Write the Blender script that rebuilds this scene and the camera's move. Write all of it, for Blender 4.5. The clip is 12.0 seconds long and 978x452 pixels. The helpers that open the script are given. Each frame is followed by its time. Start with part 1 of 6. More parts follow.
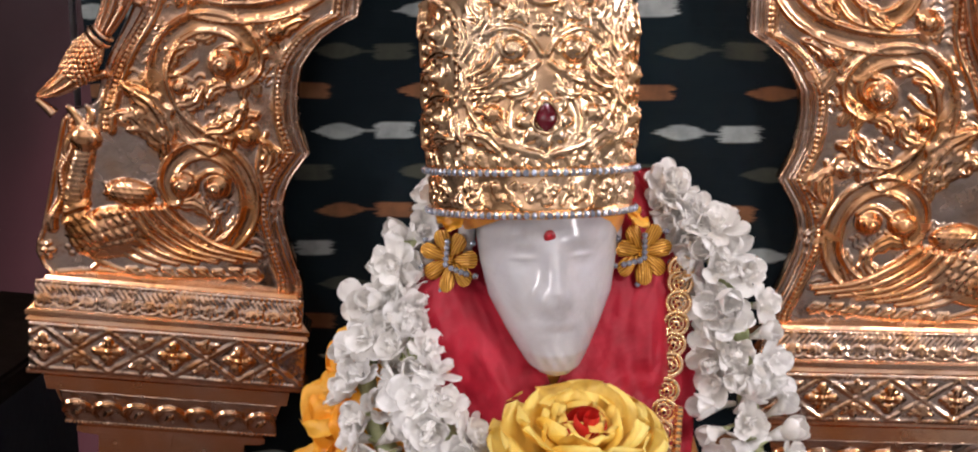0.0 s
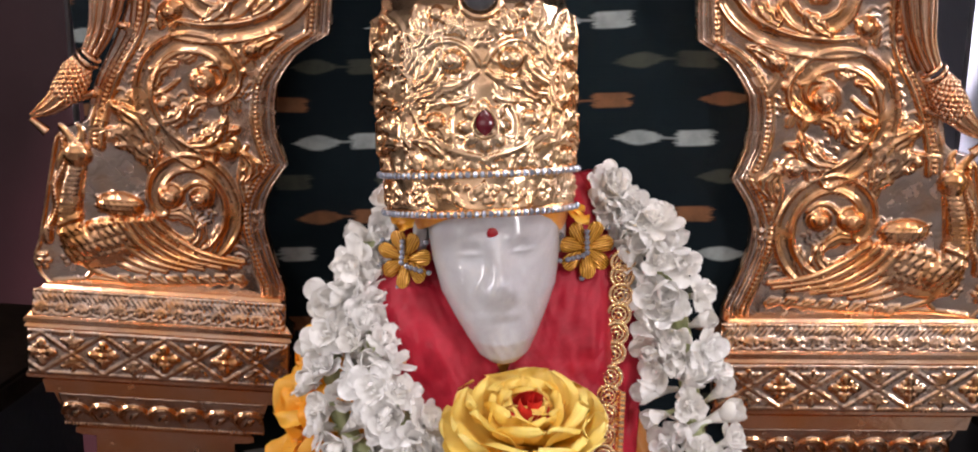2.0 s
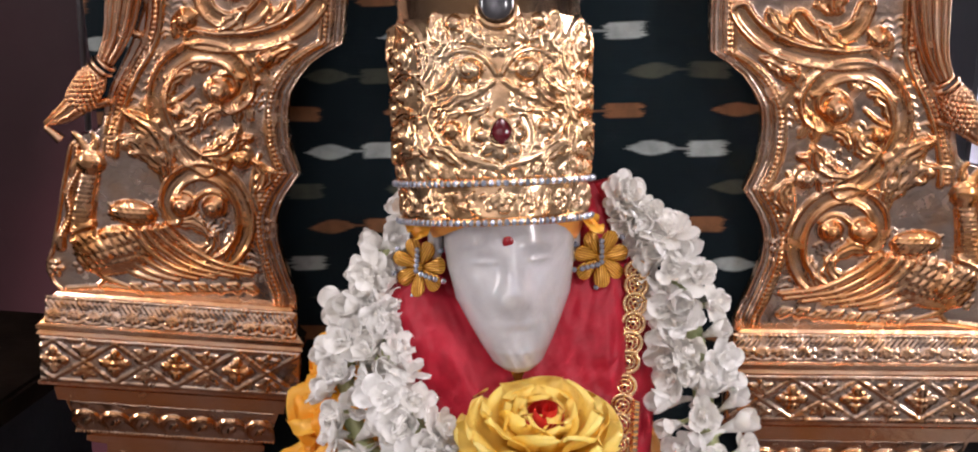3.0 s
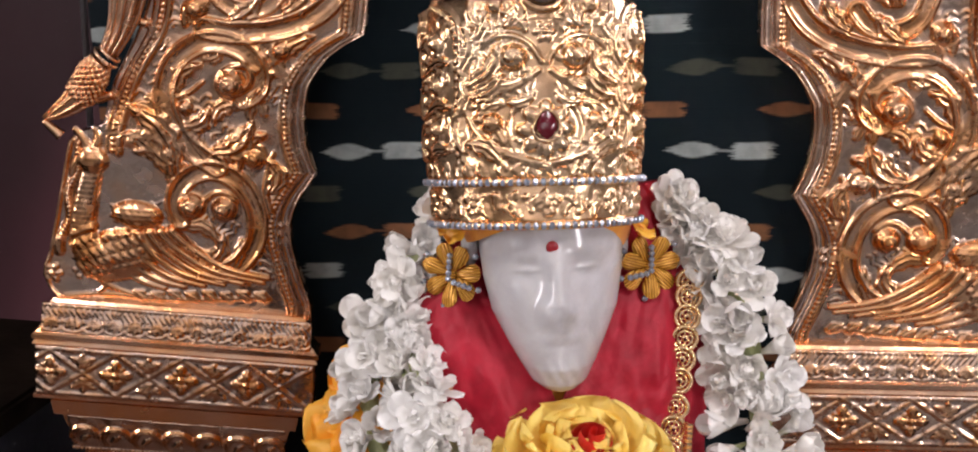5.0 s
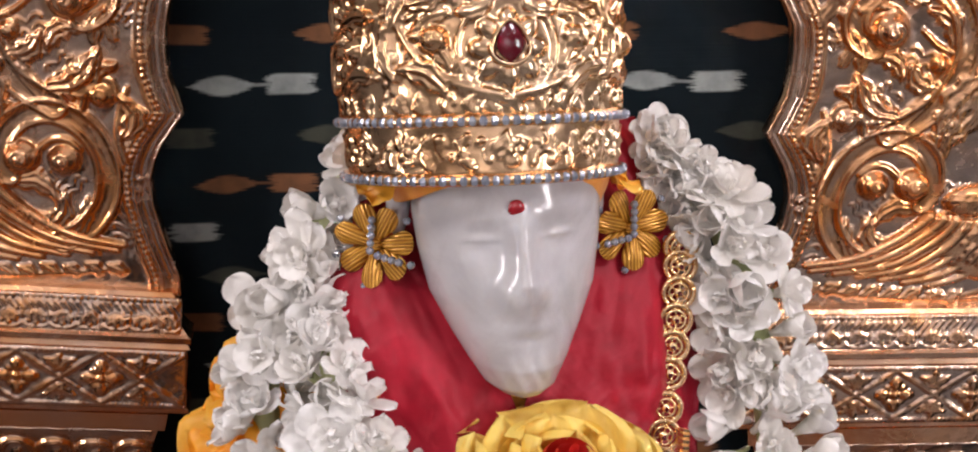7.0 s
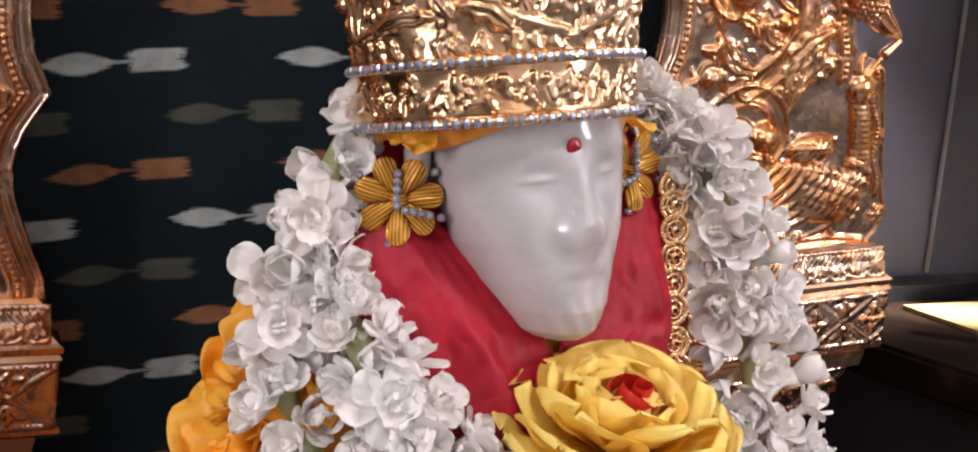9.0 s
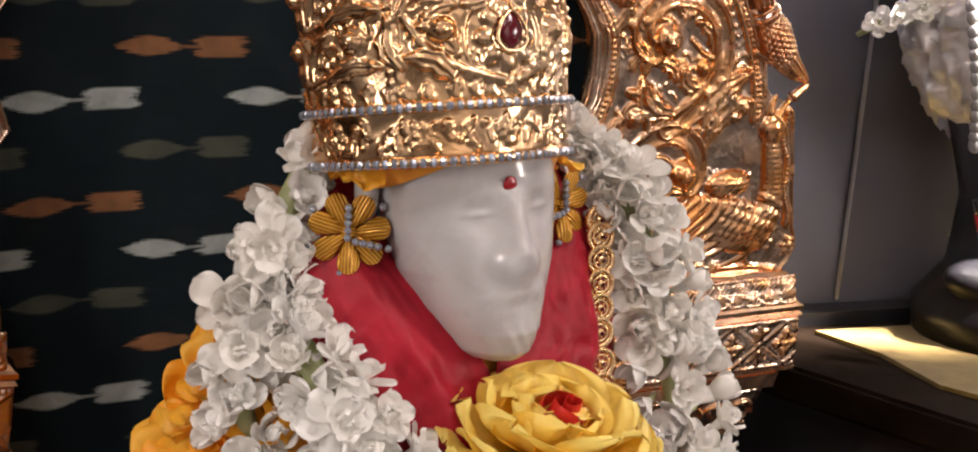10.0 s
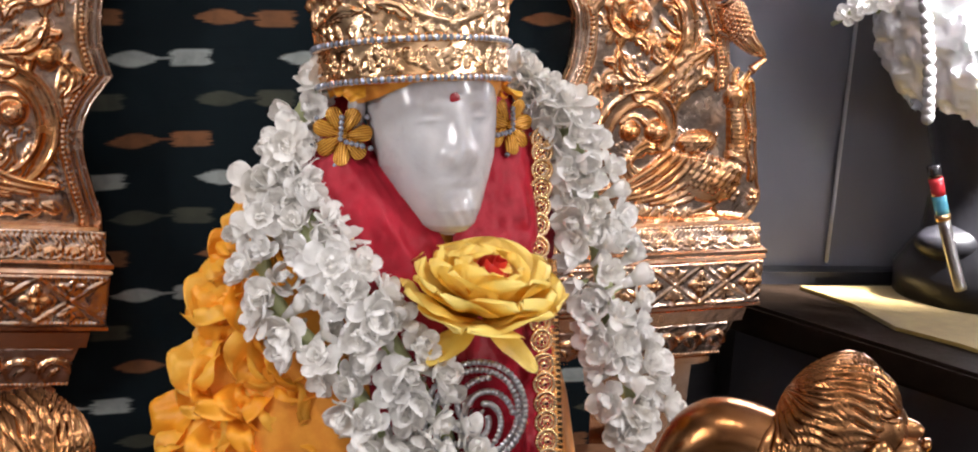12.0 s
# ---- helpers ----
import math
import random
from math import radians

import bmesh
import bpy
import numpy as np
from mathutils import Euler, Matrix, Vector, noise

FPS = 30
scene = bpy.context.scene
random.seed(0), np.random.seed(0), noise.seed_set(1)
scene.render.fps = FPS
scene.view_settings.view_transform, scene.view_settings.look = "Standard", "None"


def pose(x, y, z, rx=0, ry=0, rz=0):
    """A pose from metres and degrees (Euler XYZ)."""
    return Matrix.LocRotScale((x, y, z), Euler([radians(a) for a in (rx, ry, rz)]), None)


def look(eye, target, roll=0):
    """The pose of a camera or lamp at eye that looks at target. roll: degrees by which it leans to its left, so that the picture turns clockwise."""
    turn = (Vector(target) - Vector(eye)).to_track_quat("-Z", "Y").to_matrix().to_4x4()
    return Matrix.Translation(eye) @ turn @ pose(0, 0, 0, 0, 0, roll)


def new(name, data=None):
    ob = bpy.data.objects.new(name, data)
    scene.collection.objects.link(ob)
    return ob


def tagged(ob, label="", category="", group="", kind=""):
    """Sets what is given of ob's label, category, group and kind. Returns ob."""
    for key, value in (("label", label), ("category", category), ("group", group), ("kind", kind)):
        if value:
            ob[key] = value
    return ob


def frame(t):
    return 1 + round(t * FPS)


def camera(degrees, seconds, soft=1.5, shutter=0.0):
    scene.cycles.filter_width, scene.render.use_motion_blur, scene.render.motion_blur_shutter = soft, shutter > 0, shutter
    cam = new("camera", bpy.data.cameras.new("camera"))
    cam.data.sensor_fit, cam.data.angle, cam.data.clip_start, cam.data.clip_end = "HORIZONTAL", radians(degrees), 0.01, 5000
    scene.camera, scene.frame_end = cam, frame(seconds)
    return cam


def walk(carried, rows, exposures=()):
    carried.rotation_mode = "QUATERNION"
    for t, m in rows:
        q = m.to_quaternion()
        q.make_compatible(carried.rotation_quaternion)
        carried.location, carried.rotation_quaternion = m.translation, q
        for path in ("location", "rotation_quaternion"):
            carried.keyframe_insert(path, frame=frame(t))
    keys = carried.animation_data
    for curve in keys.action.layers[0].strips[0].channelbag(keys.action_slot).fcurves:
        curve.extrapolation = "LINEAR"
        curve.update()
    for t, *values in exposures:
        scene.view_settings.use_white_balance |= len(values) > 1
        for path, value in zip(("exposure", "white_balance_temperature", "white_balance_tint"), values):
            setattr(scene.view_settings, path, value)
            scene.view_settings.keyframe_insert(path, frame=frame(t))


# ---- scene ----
cam = camera(45.4, 12.0, 1.95)
PATH = [
    (0, (0.0473, -0.625, 1.3757), (0.0224, -0.4337, 1.3228), 2.08),
    (0.5, (0.0669, -0.6225, 1.3684), (0.0403, -0.4315, 1.3157), 1.27),
    (1, (0.0849, -0.6423, 1.3777), (0.0572, -0.4511, 1.3259), 0.77),
    (1.5, (0.0953, -0.661, 1.3809), (0.0666, -0.4698, 1.3301), 0.66),
    (2, (0.1003, -0.6688, 1.38), (0.071, -0.4774, 1.3296), 0.66),
    (2.5, (0.101, -0.6672, 1.3786), (0.0711, -0.4758, 1.3291), 0.75),
    (3, (0.0932, -0.672, 1.3783), (0.0633, -0.4803, 1.3299), 0.85),
    (5, (0.0612, -0.6137, 1.3577), (0.0311, -0.4215, 1.3112), 1.34),
    (5.5, (0.0568, -0.5533, 1.3417), (0.0274, -0.3612, 1.2944), 1.65),
    (6, (0.045, -0.5029, 1.3407), (0.0173, -0.3123, 1.287), 1.58),
    (6.5, (0.0291, -0.4764, 1.3357), (0.0043, -0.2857, 1.2806), 1.49),
    (6.7, (0.0228, -0.465, 1.3297), (0.0047, -0.2739, 1.2736), 1.81),
    (8.3, (-0.1216, -0.4442, 1.3096), (-0.0859, -0.2544, 1.2573), 1.36),
    (8.5, (-0.137, -0.4393, 1.3004), (-0.0946, -0.2509, 1.2483), 1.94),
    (9, (-0.1629, -0.4338, 1.2853), (-0.1072, -0.2485, 1.2349), 2.88),
    (9.5, (-0.1789, -0.4523, 1.2926), (-0.1134, -0.2694, 1.2448), 3.42),
    (10, (-0.1828, -0.4749, 1.2966), (-0.1152, -0.292, 1.2519), 3.7),
    (10.5, (-0.1832, -0.4999, 1.2923), (-0.1163, -0.3163, 1.2497), 3.9),
    (11, (-0.188, -0.5451, 1.2874), (-0.1216, -0.3611, 1.2457), 4.2),
    (11.5, (-0.1881, -0.6153, 1.2844), (-0.1276, -0.4291, 1.2435), 4.02),
    (12, (-0.1522, -0.6948, 1.2702), (-0.1032, -0.5053, 1.2294), 3.68),
]
walk(cam, [(t, look(eye, target, roll)) for t, eye, target, roll in PATH],
     [(0.0, 0.04, 6500, 10), (6.0, 0.04, 6500, 10), (8.3, 0.04, 6650, 14), (9.0, 0.04, 6600, 13), (9.5, -0.06, 6950, 10), (10.0, -0.18, 7300, 10), (10.5, -0.05, 7000, 10), (11.0, 0.0, 6900, 9), (11.6, 0.12, 6550, 7), (12.0, 0.12, 6450, 6)])

# ---- world, lights ----
world = bpy.data.worlds.new("world")
scene.world = world
world.use_nodes = True
world.node_tree.nodes["Background"].inputs[0].default_value = (0.5, 0.5, 0.55, 1)
world.node_tree.nodes["Background"].inputs[1].default_value = 0.02


def area_lamp(name, eye, target, w, h, power, colour, spread=180):
    data = bpy.data.lights.new(name, "AREA")
    data.shape, data.size, data.size_y, data.energy, data.color = "RECTANGLE", w, h, power, colour
    data.spread = radians(spread)
    ob = new(name, data)
    ob.matrix_world = look(eye, target)
    return tagged(ob, "", "light")


WARM, COOL = (1.0, 0.94, 0.94), (1.0, 0.94, 0.97)
# unseen fills added under the ceiling to light the statue from above
area_lamp("ceiling_fill", (-0.80, -1.0, 2.74), (-0.55, -0.5, 0.0), 0.7, 0.22, 12, COOL)
area_lamp("ceiling_fill", (0.85, -1.0, 2.74), (0.60, -0.5, 0.0), 0.7, 0.22, 12, COOL)
# added fill that brightens the south wall for the gold to reflect
area_lamp("ceiling_fill", (0.0, -2.2, 2.74), (0.0, -3.2, 1.75), 1.6, 0.3, 29, WARM, 115)
area_lamp("wall_lamp", (-1.9, -0.95, 1.60), (-0.1, 0.1, 1.2), 0.20, 0.9, 16, COOL)
area_lamp("wall_lamp", (1.7, -1.3, 1.60), (0.1, 0.1, 1.2), 0.20, 0.7, 16, COOL)
# unseen fill, added to brighten the silver figure and screen like the glare there
area_lamp("altar_fill", (0.92, 0.05, 1.76), (0.80, 0.50, 1.50), 0.16, 0.07, 400.0, COOL, 75)

# ---- materials ----


class Nodes:
    """A short way to write node trees."""

    def __init__(self, name, **values):
        self.mat = bpy.data.materials.new(name)
        self.mat.use_nodes = True
        self.tree = self.mat.node_tree
        self.bsdf = self.tree.nodes["Principled BSDF"]
        for key, v in values.items():
            self.set(self.bsdf.inputs[key.replace("_", " ")], v)

    def set(self, socket, v):
        if isinstance(v, bpy.types.NodeSocket):
            self.tree.links.new(v, socket)
        elif isinstance(v, (tuple, list)) and len(v) == 3 and socket.type == "RGBA":
            socket.default_value = (*v, 1)
        else:
            socket.default_value = v

    def node(self, kind, out=0, props=(), **values):
        n = self.tree.nodes.new("ShaderNode" + kind)
        for k, v in dict(props).items():
            setattr(n, k, v)
        for key, v in values.items():
            k = key.replace("_", " ")
            self.set(n.inputs[int(k[1:])] if k[0] == "i" and k[1:].isdigit() else n.inputs[k], v)
        return n.outputs[out]

    def coords(self):
        return self.node("TexCoord", "Object")

    def noise(self, scale, detail=4.0, rough=0.55, vec=None, dist=0.0):
        return self.node("TexNoise", 0, Vector=vec or self.coords(), Scale=scale, Detail=detail, Roughness=rough, Distortion=dist)

    def math(self, op, a, b=0.0, c=0.0):
        return self.node("Math", 0, {"operation": op}, i0=a, i1=b, i2=c)

    def ramp(self, fac, a, b, lo=0.0, hi=1.0):
        f = self.node("MapRange", 0, Value=fac, From_Min=lo, From_Max=hi)
        return self.mix(f, a, b)

    def mix(self, f, a, b):
        n = self.tree.nodes.new("ShaderNodeMix")
        n.data_type = "RGBA"
        self.set(n.inputs[0], f), self.set(n.inputs[6], a), self.set(n.inputs[7], b)
        return n.outputs[2]

    def lerp(self, fac, a, b, lo=0.0, hi=1.0):
        return self.node("MapRange", 0, Value=fac, From_Min=lo, From_Max=hi, To_Min=a, To_Max=b)

    def bump(self, height, dist, strength=1.0, normal=None):
        n = self.tree.nodes.new("ShaderNodeBump")
        self.set(n.inputs["Height"], height)
        n.inputs["Distance"].default_value, n.inputs["Strength"].default_value = dist, strength
        if normal:
            self.set(n.inputs["Normal"], normal)
        self.set(self.bsdf.inputs["Normal"], n.outputs[0])
        return n.outputs[0]


def thin(m, colour, amount):
    """Let part of the light through, as in a petal or a thin cloth."""
    out = m.tree.nodes["Material Output"]
    see = m.tree.nodes.new("ShaderNodeBsdfTranslucent")
    m.set(see.inputs["Color"], colour)
    both = m.tree.nodes.new("ShaderNodeMixShader")
    both.inputs[0].default_value = amount
    m.tree.links.new(m.bsdf.outputs[0], both.inputs[1])
    m.tree.links.new(see.outputs[0], both.inputs[2])
    m.tree.links.new(both.outputs[0], out.inputs[0])
    return m.mat


def reflection_gilt():
    """Beaten gilt sheet; the flat ground's grey reflection is painted in, by relief height."""
    m = Nodes("gilt_painted_reflection", Metallic=1.0)
    plate = m.node("Attribute", "Fac", {"attribute_name": "relief_tone"})
    relief_mix = m.math("ADD", plate, m.math("MULTIPLY", m.math("SUBTRACT", m.noise(38, 4, 0.6), 0.5), 0.9))
    gold = m.ramp(m.noise(26, 2), (0.80, 0.36, 0.12), (0.75, 0.48, 0.30), 0.3, 0.7)
    m.set(m.bsdf.inputs["Base Color"], m.mix(m.lerp(relief_mix, 0.0, 1.0, 0.0, 0.6), (0.64, 0.49, 0.39), gold))
    m.set(m.bsdf.inputs["Roughness"], m.lerp(m.noise(70, 3), 0.16, 0.30, 0.3, 0.7))
    n = m.bump(m.noise(90, 2), 0.0008, 0.5)
    m.bump(m.noise(420, 2), 0.00008, 0.5, n)
    return m.mat


def gilt(name, light, deep, rough, bump=0.0006, scale=420.0):
    m = Nodes(name, Metallic=1.0)
    big = m.noise(20, 2)
    m.set(m.bsdf.inputs["Base Color"], m.ramp(big, deep, light, 0.28, 0.72))
    fine = m.noise(scale, 3, 0.6)
    m.set(m.bsdf.inputs["Roughness"], m.lerp(m.noise(45, 2), rough * 0.8, rough * 1.3, 0.25, 0.75))
    n = m.bump(m.noise(60, 2), bump * 1.6, 0.5)
    m.bump(fine, bump, 0.5, n)
    return m.mat


PANELGOLD = reflection_gilt()
GOLD = gilt("rose_gold_plate", (0.72, 0.49, 0.35), (0.77, 0.37, 0.15), 0.22, 0.0007, 130)
CROWN = gilt("yellow_gold_plate", (0.74, 0.54, 0.35), (0.76, 0.43, 0.20), 0.2, 0.0005, 170)
LIONGOLD = gilt("amber_gilding", (0.42, 0.22, 0.10), (0.24, 0.085, 0.022), 0.22, 0.0003, 300)
CHAIN = gilt("chain_gold", (0.95, 0.70, 0.42), (0.88, 0.58, 0.3), 0.2, 0.0002)
FOIL = gilt("silver_foil_cloth", (0.93, 0.93, 0.96), (0.80, 0.80, 0.84), 0.42)
FOIL.node_tree.nodes["Principled BSDF"].inputs["Metallic"].default_value = 0.45
SILVER = gilt("worn_silver", (0.80, 0.80, 0.82), (0.62, 0.62, 0.64), 0.25)


def marble():
    m = Nodes("white_marble", Roughness=0.15, IOR=1.55)
    v = m.noise(26, 6, 0.62, dist=0.6)
    m.set(m.bsdf.inputs["Base Color"], m.ramp(v, (0.47, 0.445, 0.445), (0.60, 0.585, 0.585), 0.36, 0.62))
    m.set(m.bsdf.inputs["Subsurface Weight"], 0.35)
    m.bsdf.inputs["Subsurface Radius"].default_value = (0.006, 0.005, 0.004)
    m.bsdf.inputs["Subsurface Scale"].default_value = 1.0
    m.bump(m.noise(300, 3), 0.0001, 0.3)
    return m.mat


def cloth(name, a, b, rough=0.6, sheen=0.3, weave=2600.0, scale=60.0):
    m = Nodes(name, Roughness=rough, Sheen_Weight=sheen, Specular_IOR_Level=0.3)
    m.set(m.bsdf.inputs["Base Color"], m.ramp(m.noise(scale, 5), a, b, 0.35, 0.65))
    n = m.bump(m.noise(140, 4), 0.0008, 0.5)
    m.bump(m.noise(weave, 2), 0.0002, 0.4, n)
    return m.mat


def petal_mat(name, a, b, scale=90.0, random_mix=0.5, rough=0.5, trans=0.25):
    m = Nodes(name, Roughness=rough)
    r = m.node("ObjectInfo", "Random")
    f = m.math("ADD", m.math("MULTIPLY", m.noise(scale, 4), 1.0 - random_mix), m.math("MULTIPLY", r, random_mix))
    col = m.ramp(f, a, b, 0.2, 0.8)
    m.set(m.bsdf.inputs["Base Color"], col)
    m.bump(m.noise(700, 3), 0.0003, 0.4)
    return thin(m, col, trans)


def plain(name, a, b, rough, scale=8.0, metal=0.0, bump=0.001):
    m = Nodes(name, Metallic=metal)
    m.set(m.bsdf.inputs["Base Color"], m.ramp(m.noise(scale, 6), a, b, 0.3, 0.7))
    m.set(m.bsdf.inputs["Roughness"], m.lerp(m.noise(scale * 3, 4), rough * 0.8, rough * 1.2))
    m.bump(m.noise(scale * 12, 4), bump, 0.4)
    return m.mat


PITCH_X, PITCH_Z = 0.1402, 0.0332


def ikat():
    """Dark teal silk with woven rows of spindle and block motifs, white, olive and orange in turn, each row shifted half a repeat."""
    m = Nodes("ikat_silk", Roughness=0.75, Specular_IOR_Level=0.15)
    xyz = m.node("SeparateXYZ", 0, Vector=m.coords())
    sep = xyz.node
    streak = m.node("TexNoise", 0, Vector=m.node("Mapping", 0, Vector=m.coords(), Scale=(6.0, 1.0, 900.0)), Scale=1.0, Detail=2.0)
    lean = m.math("MULTIPLY", m.math("SUBTRACT", sep.outputs[2], 0.12), -0.03)
    x = m.math("ADD", m.math("ADD", sep.outputs[0], lean), m.math("MULTIPLY", m.math("SUBTRACT", streak, 0.5), 0.017))
    wob = m.node("TexNoise", 0, Vector=m.coords(), Scale=9.0, Detail=1.0)
    zz = m.math("ADD", m.math("DIVIDE", sep.outputs[2], PITCH_Z), m.math("MULTIPLY", m.math("SUBTRACT", wob, 0.5), 0.35))
    row = m.math("FLOOR", m.math("ADD", zz, 0.5))
    v = m.math("MULTIPLY", m.math("SUBTRACT", zz, row), PITCH_Z)
    odd = m.math("FLOORED_MODULO", row, 2.0)
    u0 = m.math("ADD", m.math("DIVIDE", x, PITCH_X), m.math("MULTIPLY", odd, 0.5))
    u = m.math("MULTIPLY", m.math("SUBTRACT", u0, m.math("FLOOR", m.math("ADD", u0, 0.34))), PITCH_X)
    av = m.math("ABSOLUTE", v)
    jag = m.math("MULTIPLY", m.math("SUBTRACT", m.noise(420, 2), 0.5), 0.006)
    au = m.math("ABSOLUTE", m.math("ADD", u, jag))
    # spindle: half height falls off towards both points
    reach = m.math("MULTIPLY", m.math("SUBTRACT", 1.0, m.math("POWER", m.math("DIVIDE", au, 0.0225), 1.7)), 0.0066)
    spindle = m.lerp(m.math("SUBTRACT", reach, av), 0.0, 1.0, -0.0007, 0.0012)
    du = m.math("ABSOLUTE", m.math("ADD", m.math("SUBTRACT", u, 0.046), jag))
    notch = m.math("MULTIPLY", m.math("ABSOLUTE", m.math("SUBTRACT", av, 0.0034)), 0.9)
    block = m.math("MULTIPLY", m.lerp(m.math("SUBTRACT", m.math("SUBTRACT", 0.0165, notch), du), 0.0, 1.0, -0.0025, 0.002), m.lerp(av, 1.0, 0.0, 0.0058, 0.0074))
    stalk = m.math("MULTIPLY", m.lerp(av, 0.7, 0.0, 0.0006, 0.0014), m.lerp(m.math("ABSOLUTE", m.math("SUBTRACT", u, 0.027)), 1.0, 0.0, 0.009, 0.014))
    mask = m.math("MAXIMUM", m.math("MAXIMUM", spindle, block), stalk)
    mask = m.math("MULTIPLY", mask, m.lerp(m.noise(60, 3), 0.65, 1.0, 0.3, 0.6))
    turn = m.math("FLOORED_MODULO", row, 3.0)
    white, olive, orange = (0.29, 0.32, 0.305), (0.050, 0.054, 0.040), (0.19, 0.085, 0.038)
    col = m.mix(m.math("COMPARE", turn, 1.0, 0.1), white, orange)
    col = m.mix(m.math("COMPARE", turn, 2.0, 0.1), col, olive)
    base = m.ramp(m.noise(7, 3), (0.0012, 0.0045, 0.0068), (0.0023, 0.0078, 0.0108), 0.3, 0.7)
    m.set(m.bsdf.inputs["Base Color"], m.mix(mask, base, col))
    n = m.bump(m.noise(11, 3), 0.006, 0.5)
    m.bump(streak, 0.0003, 0.5, n)
    return m.mat


MARBLE, IKAT = marble(), ikat()


def crimson():
    """Thin crinkled silk: sharp little folds over a plain weave."""
    m = Nodes("crimson_silk", Roughness=0.45, Specular_IOR_Level=0.28)
    m.set(m.bsdf.inputs["Base Color"], m.ramp(m.noise(60, 5), (0.30, 0.006, 0.018), (0.43, 0.011, 0.030), 0.35, 0.65))
    slant = m.node("Mapping", 0, Vector=m.coords(), Rotation=(0.0, 0.5, 0.0), Scale=(1.0, 1.0, 0.7))
    fold = m.math("ABSOLUTE", m.math("SUBTRACT", m.noise(24, 3, 0.5, slant, 1.1), 0.5))
    n = m.bump(fold, 0.006, 0.6)
    m.bump(m.noise(2600, 2), 0.0002, 0.4, n)
    return m.mat


RED = crimson()
SAFFRON = cloth("saffron_cloth", (0.72, 0.25, 0.02), (0.85, 0.36, 0.04), 0.6)
ORANGE = petal_mat("orange_petal", (1.0, 0.39, 0.015), (1.0, 0.56, 0.07), 60, 0.5, 0.45, 0.18)


def rose_petal():
    """Yellow petal: deep amber at the base, pale at the tip, faint veins along it."""
    m = Nodes("yellow_petal", Roughness=0.45)
    xyz = m.node("SeparateXYZ", 0, Vector=m.coords()).node
    along = m.lerp(m.math("ADD", xyz.outputs[0], m.math("MULTIPLY", m.math("SUBTRACT", m.noise(70, 4), 0.5), 0.03)), 0.0, 1.0, 0.008, 0.046)
    vein = m.node("TexNoise", 0, Vector=m.node("Mapping", 0, Vector=m.coords(), Scale=(40.0, 600.0, 40.0)), Scale=1.0, Detail=2.0)
    col = m.ramp(along, (1.0, 0.64, 0.07), (1.0, 0.80, 0.21))
    col = m.mix(m.lerp(vein, 0.0, 0.35, 0.45, 0.75), col, (1.0, 0.79, 0.28))
    m.set(m.bsdf.inputs["Base Color"], col)
    m.bump(vein, 0.0004, 0.4)
    return thin(m, (1.0, 0.55, 0.04), 0.15)


YELLOW = rose_petal()
WHITE = petal_mat("jasmine_petal", (0.95, 0.915, 0.86), (0.985, 0.970, 0.945), 120, 0.4, 0.42, 0.15)
BUDRED = petal_mat("red_petal", (0.55, 0.01, 0.012), (0.72, 0.03, 0.02), 120, 0.3, 0.45, 0.1)
GREEN = plain("pale_green_stalk", (0.35, 0.40, 0.18), (0.50, 0.52, 0.28), 0.5, 80)


def amber():
    """Amber glass with fine dark ribs along each petal."""
    m = Nodes("amber_glass_petal", Roughness=0.25, Metallic=0.35)
    xyz = m.node("SeparateXYZ", "Y", Vector=m.coords())
    rib = m.math("SINE", m.math("MULTIPLY", xyz, 3600.0))
    f = m.math("ADD", m.math("MULTIPLY", rib, 0.5), m.math("MULTIPLY", m.noise(200, 3), 0.6))
    m.set(m.bsdf.inputs["Base Color"], m.ramp(f, (0.34, 0.13, 0.012), (0.74, 0.38, 0.05), -0.2, 0.6))
    m.bump(rib, 0.0004, 0.5)
    return m.mat


EARGOLD = amber()
WALL = plain("maroon_wall", (0.026, 0.0045, 0.007), (0.040, 0.007, 0.011), 0.6, 3)
GREY = plain("grey_wall_paint", (0.10, 0.10, 0.125), (0.15, 0.15, 0.18), 0.35, 2)
PALE = plain("off_white_paint", (0.62, 0.60, 0.60), (0.70, 0.68, 0.68), 0.7, 2)
MIDWALL = plain("taupe_paint", (0.28, 0.265, 0.26), (0.34, 0.32, 0.31), 0.7, 2)
FLOOR = plain("grey_granite", (0.22, 0.22, 0.235), (0.29, 0.29, 0.305), 0.5, 20)
WOOD = plain("dark_wood", (0.005, 0.003, 0.002), (0.013, 0.008, 0.005), 0.6, 14)
WOOD.node_tree.nodes["Principled BSDF"].inputs["Specular IOR Level"].default_value = 0.03
TEAK = plain("reddish_teak", (0.09, 0.034, 0.014), (0.15, 0.060, 0.027), 0.4, 14)
BLACK = plain("black_lacquer", (0.008, 0.008, 0.01), (0.016, 0.015, 0.018), 0.35, 10)
MUSTARD = cloth("mustard_cloth", (0.18, 0.112, 0.02), (0.24, 0.16, 0.034), 0.8)
STEEL = plain("brushed_steel", (0.55, 0.55, 0.57), (0.65, 0.65, 0.67), 0.3, 30, 1.0)


def jewel(name, colour, rough=0.05, metal=0.0):
    m = Nodes(name, Base_Color=colour, Roughness=rough, Metallic=metal)
    m.set(m.bsdf.inputs["Coat Weight"], 1.0)
    m.bump(m.noise(900, 1), 0.0004, 0.5)
    return m.mat


